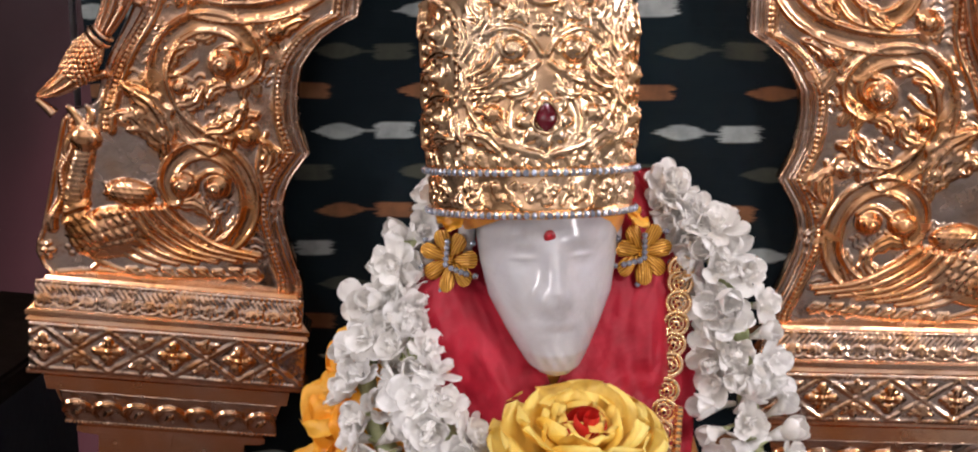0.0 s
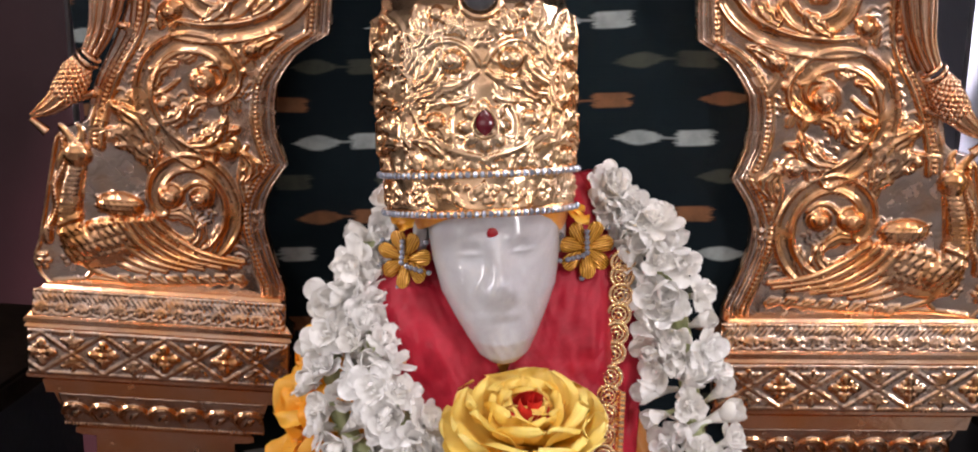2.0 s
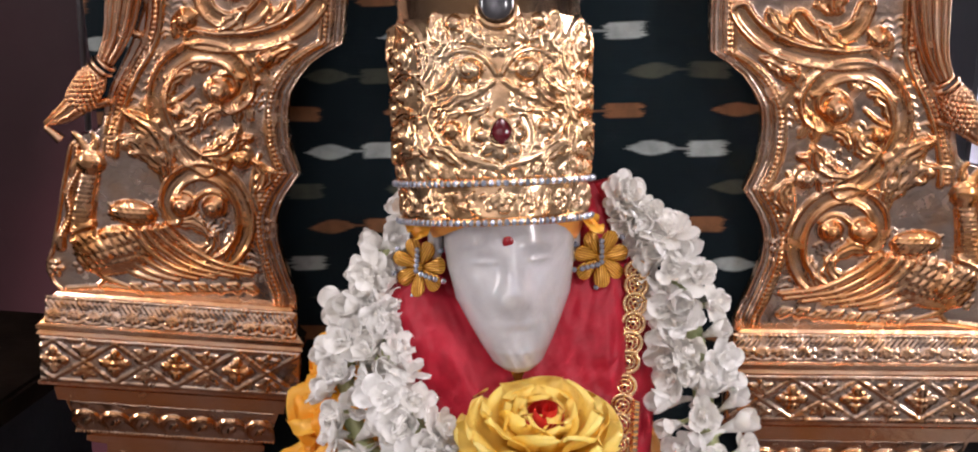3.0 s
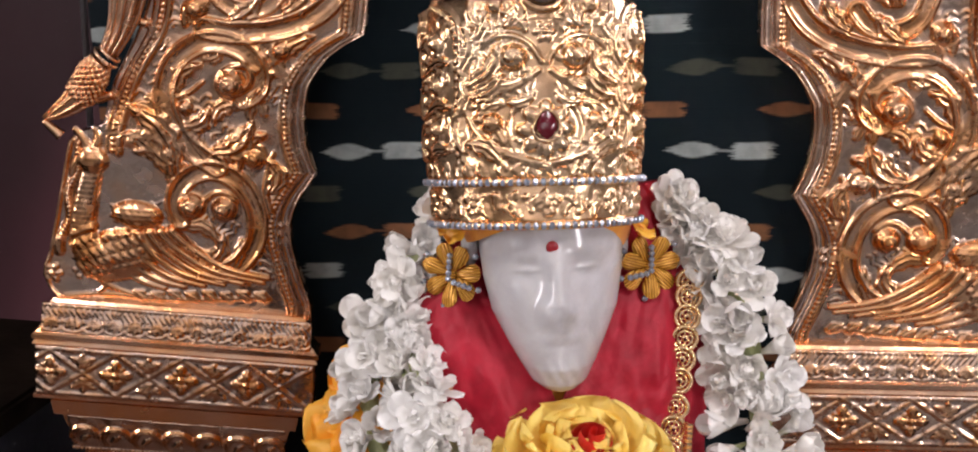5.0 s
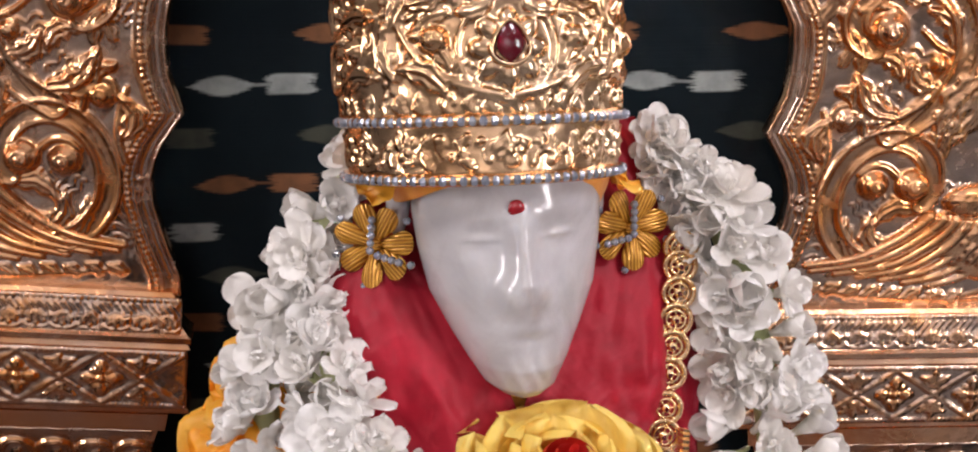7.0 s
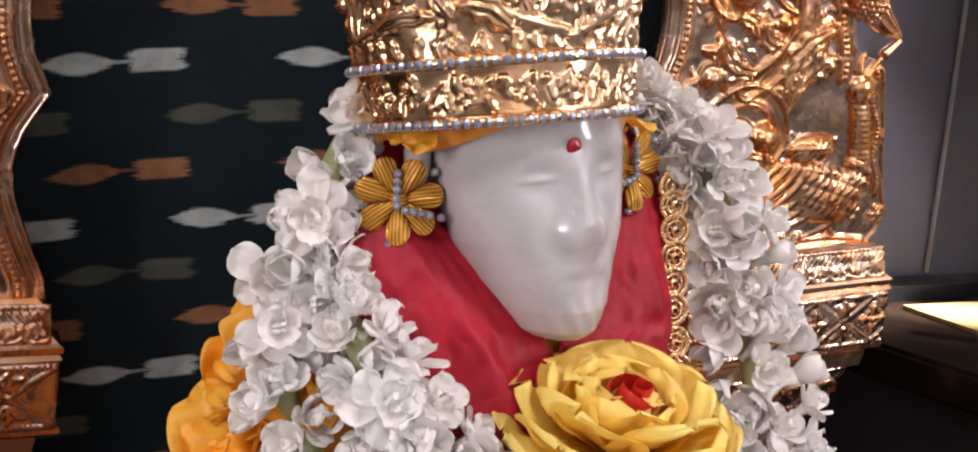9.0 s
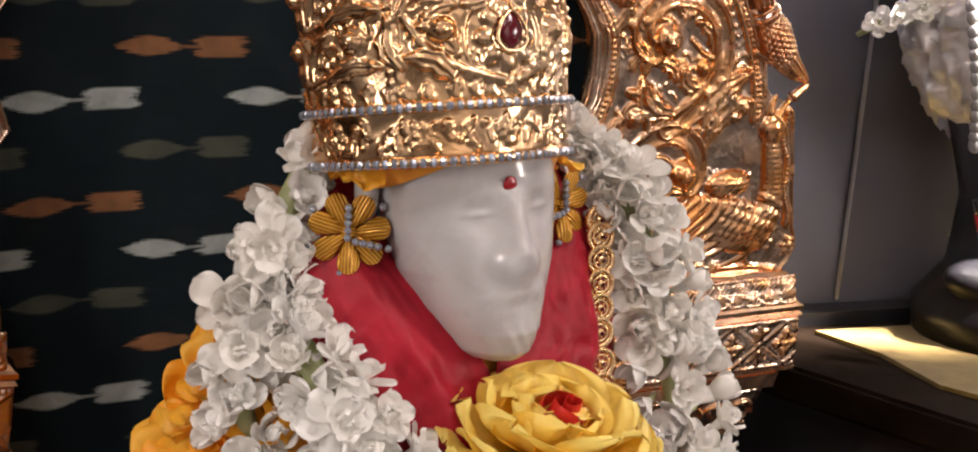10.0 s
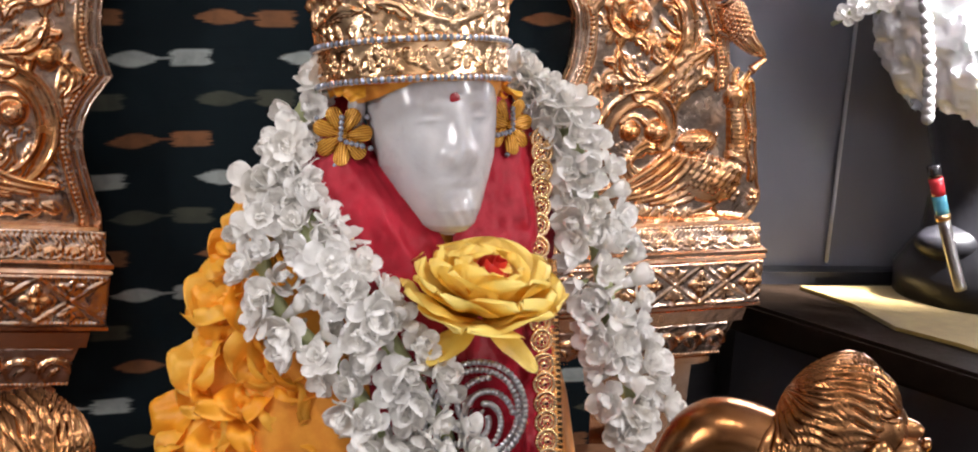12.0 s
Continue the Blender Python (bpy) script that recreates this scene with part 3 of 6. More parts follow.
    r.band([(0.0842, 0.1495), (0.0782, 0.1303), (0.0617, 0.1227), (0.0432, 0.1272), (0.0325, 0.141)], 0.01, 0.0022, 0.0022)
    r.curl((0.0951, 0.1229), 0.0085)
    r.stroke(curve([(0.1031, 0.1082), (0.1051, 0.1211), (0.0961, 0.1317), (0.0862, 0.1266)], 24), 0.0028, 0.002, 1.1)
    r.leaf((0.0691, 0.116), (0.0483, 0.1347), 0.01, 0.7, 5, 0.002)
    r.leaf((0.0594, 0.1417), (0.0587, 0.1662), 0.014, 0.7, 5, 0.002)
    r.leaf((0.0291, 0.1244), (0.0097, 0.1459), 0.01, 0.7, 5, 0.002)
    r.leaf((0.1301, -0.1178), (0.1418, -0.1111), 0.0055, 0.7, 3, 0)
    r.leaf((0.116, -0.1168), (0.1278, -0.1118), 0.0055, 0.7, 3, 0)
    r.leaf((0.102, -0.1157), (0.1138, -0.109), 0.0055, 0.7, 3, 0)
    r.leaf((0.0879, -0.1146), (0.0998, -0.1097), 0.0055, 0.7, 3, 0)
    r.leaf((0.0738, -0.1136), (0.0858, -0.1069), 0.0055, 0.7, 3, 0)
    r.leaf((0.0598, -0.1125), (0.0717, -0.1076), 0.0055, 0.7, 3, 0)
    r.leaf((0.0457, -0.1114), (0.0577, -0.1047), 0.0055, 0.7, 3, 0)
    r.leaf((0.0315, -0.1104), (0.0436, -0.1054), 0.0055, 0.7, 3, 0)
    r.stroke(curve([(0.2021, -0.1209), (0.1644, -0.1146), (0.1214, -0.1172), (0.0728, -0.1135), (0.0294, -0.1061)], 24), 0.0022, 0.0018, 0.8)
    # hem along the outer edge: a rolled edge, a wavy strip and a ball
    zs = np.linspace(-0.122, 0.012, 60)
    hem = np.array([(at_v(OUTER, z) - 0.0022, z) for z in zs])
    r.stroke(hem, 0.0024, None, 1.0)
    r.stroke([(x - 0.0085 + 0.0022 * math.sin(z * 150), z) for x, z in hem[18:]], 0.0040, 0.0022, 0.9)
    r.beads([(x - 0.0085 + 0.0022 * math.sin(z * 150), z) for x, z in hem[22:]], 0.0036, 0.0016, 3.2)
    r.flower((0.2075, -0.1005), 0.0088, 6, 1.0)
    # small leaves and pearls that fill the ground between the scrolls
    r.vine([(0.126, 0.036), (0.133, 0.058), (0.127, 0.080), (0.114, 0.098)], 8, 0.0085, 0.2, 0.9)
    r.vine([(0.034, 0.050), (0.034, 0.070), (0.040, 0.088), (0.054, 0.102)], 7, 0.0080, 0.2, 0.9)
    r.vine([(0.030, -0.094), (0.033, -0.075), (0.034, -0.055), (0.033, -0.040)], 7, 0.0075, 0.2, 0.9)
    r.vine([(0.120, -0.030), (0.119, -0.050), (0.110, -0.066), (0.098, -0.076)], 7, 0.0070, 0.2, 0.9)
    r.vine([(0.062, 0.020), (0.078, 0.030), (0.090, 0.044), (0.094, 0.058)], 7, 0.0075, 0.2, 0.9)
    r.vine([(0.060, -0.056), (0.072, -0.046), (0.084, -0.050), (0.090, -0.060)], 6, 0.0065, 0.2, 0.9)
    r.vine([(0.104, 0.104), (0.108, 0.124), (0.104, 0.142)], 6, 0.0075, 0.2, 0.9)
    r.leaf((0.062, 0.050), (0.080, 0.036), 0.0075, 0.8, 5, 0.003)
    r.leaf((0.090, 0.084), (0.074, 0.094), 0.0052, 0.8, 5, 0.002)
    r.leaf((0.052, 0.040), (0.046, 0.064), 0.0060, 0.8, 5, -0.002)
    r.leaf((0.126, 0.004), (0.150, 0.020), 0.0080, 0.8, 5, 0.003)
    for c in ((0.060, 0.104), (0.118, 0.092), (0.037, 0.060), (0.128, 0.050), (0.031, -0.026), (0.118, -0.058), (0.052, -0.094), (0.087, -0.046)):
        r.flower(c, 0.0058, 6, 0.8)
    ground = 0.00045 * np.sin(u * 83 + 1.9 * np.sin(v * 61)) * np.sin(v * 71 + 1.6 * np.sin(u * 57))
    return r.soften(2).swollen(90, 0.42, 0.82).h + dents(u, v, 0.45) + ground


def bird_relief(u, v):
    r = Relief(u, v)
    r.boss((0.153, -0.0808), 0.036, 0.022, 0.34, -20)
    r.boss((0.1386, -0.0452), 0.0205, 0.0115, 1.0, 4)
    r.stroke(curve([(0.1636, -0.0833), (0.1783, -0.077), (0.1832, -0.0644), (0.1816, -0.0463), (0.1779, -0.0272), (0.1744, -0.0127)], 24), 0.0135, 0.0085, 0.8)
    r.boss((0.1741, -0.0029), 0.0125, 0.0115, 1.0, 0)
    r.boss((0.1781, -0.0), 0.0034, 0.0034, 2.7, 0)
    r.stroke(curve([(0.1833, -0.0026), (0.1887, -0.0095), (0.1901, -0.0194)], 24), 0.005, 0.002, 1.1)
    r.stroke(curve([(0.1779, 0.0075), (0.1828, 0.0157), (0.1877, 0.0206)], 24), 0.0045, 0.0022, 1.1)
    r.stroke(curve([(0.1706, 0.0092), (0.1694, 0.0178), (0.1733, 0.0228)], 24), 0.0042, 0.002, 1.1)
    r.stroke(curve([(0.1906, -0.065), (0.1725, -0.0568)], 24), 0.004, 0.004, 2.9)
    r.stroke(curve([(0.192, -0.0741), (0.1738, -0.067)], 24), 0.0034, 0.0034, 2.9)
    r.stroke(curve([(0.1642, -0.0629), (0.1573, -0.084), (0.1406, -0.1011), (0.1138, -0.1072)], 24), 0.0044, 0.002, 1.5)
    r.stroke(curve([(0.1557, -0.0611), (0.1487, -0.0805), (0.1287, -0.0985), (0.0976, -0.1048)], 24), 0.0044, 0.002, 1.62)
    r.stroke(curve([(0.1473, -0.0594), (0.1402, -0.0769), (0.1169, -0.0959), (0.0815, -0.1024)], 24), 0.0044, 0.002, 1.74)
    r.stroke(curve([(0.1388, -0.0576), (0.1316, -0.0734), (0.1051, -0.0932), (0.0653, -0.1001)], 24), 0.0044, 0.002, 1.86)
    r.stroke(curve([(0.1303, -0.0558), (0.1231, -0.0699), (0.0933, -0.0906), (0.0491, -0.0977)], 24), 0.0044, 0.002, 1.98)
    r.stroke(curve([(0.1218, -0.054), (0.1145, -0.0664), (0.0815, -0.0879), (0.0329, -0.0953)], 24), 0.0044, 0.002, 2.1)
    r.stroke(curve([(0.1134, -0.0522), (0.106, -0.0629), (0.0697, -0.0853), (0.0167, -0.0929)], 24), 0.0044, 0.002, 2.22)
    r.stroke(curve([(0.19, -0.0779), (0.1809, -0.0927), (0.1642, -0.1076), (0.1376, -0.1161), (0.116, -0.1109)], 24), 0.003, 0.0022, 1.0)
    r.stroke(curve([(0.1698, -0.115), (0.1632, -0.1075), (0.159, -0.1118)], 24), 0.0024, 0.0018, 1.2)
    # feather scales on breast, neck and shoulder
    for i in range(7):
        for j in range(9):
            r.scale((0.186 - 0.0062 * j + 0.0031 * (i % 2), -0.071 - 0.0052 * i + 0.0022 * j), 0.0036, 0.0026, 0.0016, 30)
    for i in range(12):
        for j in (-1.5, -0.5, 0.5, 1.5):
            r.scale((0.1795 + 0.0042 * (j + 0.5 * (i % 2)) - 0.0004 * i, -0.058 + 0.0042 * i), 0.0025, 0.0022, 0.0009)
    for i in range(7):
        for j in range(4):
            r.scale((0.1225 + 0.0056 * i + 0.0028 * (j % 2), -0.0520 + 0.0042 * j), 0.0034, 0.0023, 0.0014, 20)
    return r.soften(2).h * 0.66 + dents(u, v, 0.25) * (r.h > 0.0005)


def sheet(sign, hfun, v0, v1, rows, cols, lo, hi, thick, name, cut=None):
    """A beaten sheet between two edge lines; front towards -y."""
    vs = np.unique(np.r_[np.linspace(v0, v1, rows), [0.0, 0.112]])
    vs = vs[(vs >= v0) & (vs <= v1)]
    a, b = at_v(lo, vs), at_v(hi, vs)
    s = np.linspace(0, 1, cols)
    u = a[:, None] + (b - a)[:, None] * s[None, :]
    v = np.repeat(vs[:, None], cols, 1)
    h = hfun(u, v)
    R, C = u.shape
    edge = np.minimum(1, np.minimum(u - a[:, None], b[:, None] - u) / 0.004)
    y = -thick * np.sqrt(np.clip(1 - (1 - edge) ** 2, 0, 1)) - h
    front = np.stack([sign * u, y, v], -1).reshape(-1, 3)
    back = np.stack([sign * u, np.full_like(u, 0.004), v], -1).reshape(-1, 3)
    keep = np.ones((R - 1, C - 1), bool)
    if cut is not None:
        m = h > cut
        keep = m[:-1, :-1] | m[1:, :-1] | m[:-1, 1:] | m[1:, 1:]
    faces = []
    for i, j in zip(*np.nonzero(keep)):
        f = (i * C + j, i * C + j + 1, (i + 1) * C + j + 1, (i + 1) * C + j)
        faces.append(tuple(int(k) for k in (f if sign > 0 else f[::-1])))
    verts = front
    if cut is None:
        n = R * C
        verts = np.r_[front, back]
        rim = [i * C for i in range(R)] + [(R - 1) * C + j for j in range(1, C)] + [i * C + C - 1 for i in range(R - 2, -1, -1)] + [j for j in range(C - 2, 0, -1)]
        for k in range(len(rim)):
            p, q = rim[k], rim[(k + 1) % len(rim)]
            faces.append((p, q, q + n, p + n) if sign > 0 else (p + n, q + n, q, p))
        faces.append(tuple(k + n for k in rim) if sign > 0 else tuple(k + n for k in rim[::-1]))
    me = mesh_of(name, verts, faces, PANELGOLD)
    # raised work stays gold, low ground takes the painted reflection tone
    relief_tone = np.clip(h / 0.0022, 0, 1).ravel()
    relief_tone = np.r_[relief_tone, np.ones(len(verts) - len(relief_tone))]
    me.attributes.new("relief_tone", "FLOAT", "POINT").data.foreach_set("value", relief_tone.astype(np.float32))
    return me


def frieze(sign, u0, u1, v0, v1, kind):
    def hf(u, v):
        r = Relief(u, v)
        mid, half = (v0 + v1) / 2, (v1 - v0) / 2
        if kind == "diamond":
            pitch = (u1 - u0) / 4.25
            for k in range(6):
                c = u0 + 0.028 + pitch * (k - 0.0)
                for s in (-1, 1):
                    r.stroke([(c - pitch / 2, mid - s * half * 0.86), (c + pitch / 2, mid + s * half * 0.86)], 0.0016, None, 0.9)
                    r.stroke([(c - pitch / 2 + 0.003, mid - s * half * 0.86), (c + pitch / 2 + 0.003, mid + s * half * 0.86)], 0.0009, None, 0.9)
                for a in range(4):
                    r.boss((c + pitch / 2 + 0.0075 * math.cos(a * math.pi / 2), mid + 0.0075 * math.sin(a * math.pi / 2)), 0.0058, 0.0042, 0.8, a * 90)
                for a in range(4):
                    r.boss((c + pitch / 2 + 0.007 * math.cos((a + 0.5) * math.pi / 2), mid + 0.007 * math.sin((a + 0.5) * math.pi / 2)), 0.0026, None, 0.9)
                r.boss((c + pitch / 2, mid), 0.0034, None, 1.3)
                # leaves in the triangles above and below each crossing
                for s in (-1, 1):
                    for q in (-1, 0, 1):
                        r.leaf((c + 0.0012 * q, mid + s * half * 0.22), (c + 0.0095 * q, mid + s * half * (0.80 - 0.18 * abs(q))), 0.0042, 0.9, 3, 0.001 * q * s)
            for z in (v0 + 0.0022, v1 - 0.0022):
                r.beads([(u0, z), (u1, z)], 0.0034, 0.0017, 0.8)
        elif kind == "egg":
            # bead row, slanting cord, and leafy tongues with a scalloped hem
            r.beads([(u0, v1 - 0.0018), (u1, v1 - 0.0018)], 0.0042, 0.0018, 0.9)
            r.stroke([(u0, v1 - 0.0042), (u1, v1 - 0.0042)], 0.0009, None, 0.8)
            for k in range(46):
                c = u0 + (k + 0.5) * (u1 - u0) / 46
                r.stroke([(c + 0.0022, v1 - 0.0054), (c - 0.0022, v1 - 0.0108)], 0.0018, 0.0013, 0.75)
            for k in range(13):
                c, w = u0 + (k + 0.5) * (u1 - u0) / 13, (u1 - u0) / 26
                for q in (-1, 0, 1):
                    r.leaf((c + 0.0006 * q, v1 - 0.0115), (c + 0.0048 * q, v0 + 0.0030 + 0.0016 * abs(q)), 0.0034, 0.85, 3, 0.0005 * q)
                r.stroke([(c + w * math.cos(radians(a)), v0 + 0.0052 - 0.0040 * math.sin(radians(a))) for a in range(0, 181, 20)], 0.0011, None, 0.9)
                r.boss((c + w, v0 + 0.0095), 0.0016, 0.0034, 0.9)
        elif kind == "lotus":
            n = 7
            for k in range(n):
                c, w = u0 + (k + 0.5) * (u1 - u0) / n, (u1 - u0) / n / 2
                r.stroke(spiral((c, v0 + half * 0.85), w * 0.96, w * 0.96, -8, 188, 24), 0.0017, None, 1.1)
                r.stroke(spiral((c, v0 + half * 0.80), w * 0.70, w * 0.70, 0, 180, 20), 0.0010, None, 1.0)
                r.stroke(curve([(c + w * 0.9, v0 + half * 0.75), (c + w * 0.75, v0 + half * 0.35), (c + w * 0.35, v0 + 0.004)], 10), 0.0012, 0.0008, 0.9)
                r.leaf((c - w * 0.25, v0 + half * 0.95), (c + w * 0.3, v0 + half * 0.55), 0.0028, 0.8, 3)
            r.beads([(u0, v0 + 0.0012), (u1, v0 + 0.0012)], 0.0036, 0.0016, 0.8)
        else:
            for k in range(4):
                z = v1 - 0.018 - 0.034 * k
                for s in (-1, 1):
                    c = (u0 + u1) / 2
                    r.stroke(spiral((c + s * 0.026, z), 0.016, 0.004, 90, 90 - s * 400, 30), 0.0032, 0.002, 1.0)
                    r.leaf((c + s * 0.006, z - 0.010), (c + s * 0.050, z + 0.004), 0.010, 0.7, 5, 0.004 * s)
                r.flower(((u0 + u1) / 2, z), 0.010, 6, 0.9)
        return r.soften(1).h * (0.75 if kind in ("diamond", "egg") else 2.0) + dents(u, v, 1.0)
    lo, hi = ((v0, u0), (v1, u0)), ((v0, u1), (v1, u1))
    return sheet(sign, hf, v0, v1, max(20, int((v1 - v0) / 0.0007)), int((u1 - u0) / 0.00085), lo, hi, 0.0006, "frieze")


def tail_ornament(sign):
    """The openwork figure outside the panel: a fluted drop with a collar over a scaled fish that bends outwards to a pointed snout."""
    shift = (0.0, 0.0) if sign < 0 else (-0.013, 0.007)
    y = -0.010

    def run(pts, n):
        return [(p[0] + shift[0], p[1] + shift[1]) for p in curve(pts, n)]

    def side(u, v, d=0.0):
        return (sign * u, y - d, v)
    drop_line = run([(0.132, 0.215), (0.137, 0.18), (0.1415, 0.150), (0.144, 0.130), (0.1490, 0.105), (0.156, 0.090), (0.1615, 0.080)], 30)
    drop_rad = [0.0105, 0.0125, 0.0140, 0.0140, 0.0120, 0.0085, 0.0060]
    rad = np.interp(np.linspace(0, 6, 30), range(7), drop_rad)
    pieces = [tube([side(*p) for p in drop_line], rad, 16)]
    for a in (-1.1, -0.55, 0.0, 0.55, 1.1):
        pieces.append(tube([side(p[0] + math.sin(a) * rad[i], p[1] + 0.35 * math.sin(a) * rad[i], math.cos(a) * rad[i] * 0.97) for i, p in enumerate(drop_line)], [0.0009 + 0.12 * r for r in rad], 7))
    for k, r in ((0.159, 0.0085), (0.1625, 0.0098), (0.166, 0.0085)):
        c = (k + shift[0], 0.080 - (k - 0.1615) * 1.1 + shift[1])
        pieces.append(tube([side(c[0] + r * math.sin(a) * 0.75, c[1] + r * math.sin(a) * 0.65, r * math.cos(a)) for a in np.linspace(-2.2, 2.2, 20)], 0.0016, 6))
    fish = run([(0.1640, 0.0775), (0.1700, 0.0665), (0.1770, 0.0540), (0.1860, 0.0430), (0.1990, 0.0335), (0.2112, 0.0268)], 30)
    frad = np.interp(np.linspace(0, 5, 30), range(6), [0.0070, 0.0125, 0.0120, 0.0095, 0.0065, 0.0016])
    pieces.append(tube([side(*p) for p in fish], frad, 16))
    for i in range(2, 15):
        for a in np.linspace(-1.5, 0.9, 6) + 0.2 * (i % 2):
            p, r = fish[i], frad[i]
            pieces.append(ball(side(p[0] + math.sin(-a) * r * 0.8, p[1] + math.sin(-a) * r * 0.6, math.cos(a) * r), 0.0021, 6, 4, (1.1, 0.8, 1.3)))
    for a in (-0.9, -0.3, 0.35, 0.95):
        pieces.append(tube([side(p[0] + math.sin(a) * frad[i] * 0.8, p[1] + math.sin(a) * frad[i] * 0.62, math.cos(a) * frad[i] * 0.97) for i, p in enumerate(fish) if i > 14], [0.0016 - 0.00006 * i for i in range(15)], 6))
    # the lower lip that runs back to the bird, and the web that ties the figure to the sheet
    pieces.append(tube([side(*p, 0.002) for p in run([(0.2105, 0.0265), (0.2035, 0.0215), (0.1955, 0.0150)], 10)], np.linspace(0.0022, 0.0048, 10), 8))
    pieces.append(tube([side(*p, -0.004) for p in run([(0.1560, 0.0500), (0.1690, 0.0460), (0.1800, 0.0420)], 8)], 0.0060, 8, 0.6))
    pieces.append(tube([side(*p, -0.004) for p in run([(0.1300, 0.1060), (0.1390, 0.1080), (0.1480, 0.1140)], 8)], 0.0055, 8, 0.6))
    return mesh_of("tail_ornament", *joined(pieces), GOLD)


def throne_side(parent, origin, yaw, lean, roll, sign, scale):
    base = part("side_panel", sheet(sign, panel_relief, -0.126, 0.24, 520, 320, INNER, OUTER, 0.006, "side_panel"), parent,
                pose(*origin, 0, 0, yaw) @ pose(0, 0, 0, lean, 0, 0) @ pose(0, 0, 0, 0, roll, 0) @ Matrix.Diagonal((scale, 1, 1, 1)), "embossed rose gold side panel with scrolls")
    part("bird_figure", sheet(sign, bird_relief, -0.124, 0.045, 250, 280, ((-0.13, 0.03), (0.05, 0.03)), ((-0.13, 0.208), (0.05, 0.208)), 0.0062, "bird_figure", cut=0.0004), base, None, "embossed bird with feathered tail")
    part("tail_ornament", tail_ornament(sign), base)
    u0, u1, d = 0.0, 0.207, 0.012
    up = mitred(((-0.153, 0.010), (-0.1515, 0.0125), (-0.148, 0.0125), (-0.1465, 0.010), (-0.144, 0.0075), (-0.138, 0.0020), (-0.131, 0.0005), (-0.128, -0.0005), (-0.1245, 0.0015), (-0.1215, -0.0015), (-0.121, -0.008)), u0, u1, d, sign)
    part("cornice", mesh_of("cornice", *up, GOLD, False), base)
    mid = mitred(((-0.2055, 0.0105), (-0.2045, 0.0125), (-0.2015, 0.0125), (-0.2005, 0.0105), (-0.1575, 0.0105), (-0.156, 0.0125), (-0.153, 0.0105)), u0, u1, d, sign)
    part("frieze_block", mesh_of("frieze_block", *mid, GOLD, False), base)
    low = mitred(((-0.42, -0.040), (-0.2745, -0.040), (-0.2735, -0.026), (-0.271, -0.022), (-0.2655, -0.022), (-0.264, -0.026), (-0.262, -0.023), (-0.250, -0.018), (-0.234, -0.011), (-0.222, -0.008), (-0.2205, -0.003), (-0.2068, -0.001), (-0.2055, -0.004)), u0, u1, 0.024, sign)
    part("lotus_moulding", mesh_of("lotus_moulding", *low, GOLD, False), base)
    part("column_relief", frieze(sign, u0 + 0.042, u1 - 0.042, -0.42, -0.279, "foliage"), base, pose(0, 0.0150, 0), "foliage relief on the short column")
    part("frieze", frieze(sign, u0 - 0.010, u1 + 0.010, -0.2003, -0.1577, "diamond"), base, pose(0, -d - 0.0125, -0.179) @ pose(0, 0, 0, -3) @ pose(0, 0, 0.179), "frieze of crossed lozenges and rosettes")
    part("egg_band", frieze(sign, u0 - 0.006, u1 + 0.006, -0.1465, -0.1225, "egg"), base, pose(0, -d - 0.0092, -0.1465) @ pose(0, 0, 0, -14) @ pose(0, 0, 0.1465), "band of small embossed petals")
    part("lotus_band", frieze(sign, u0 + 0.012, u1 - 0.012, -0.2615, -0.2215, "lotus"), base, pose(0, -0.0022, -0.2615) @ pose(0, 0, 0, 20) @ pose(0, 0, 0.2615), "band of drooping lotus petals")
    return base


throne = thing("throne", None, pose(0, 0, 0), "ornate embossed rose gold throne with scrolled side panels", "throne")
throne_side(throne, (-0.2167, 0.2641, 1.1804), 10.9, 5.5, 4.2, -1, 0.988)
throne_side(throne, (0.155, 0.2852, 1.1801), 5.4, 5.4, -1.7, 1, 1.003)
part("seat", done("seat", box(0.62, 0.40, 0.10, 0.012), TEAK), throne, pose(-0.02, 0.12, 0.74), "reddish teak throne seat")
slab("plinth", -0.62, 0.40, -0.25, 0.36, 0.0, 0.74, TEAK, "", "reddish teak plinth under the throne", "plinth")

# ---- the marble statue: one plain form ----
S = pose(0, 0, 1.2, 0, 0, 10.5)
HEAD_TILT = pose(0, 0.045, 0.02, -8, -5, 0) @ pose(0, -0.045, -0.02)


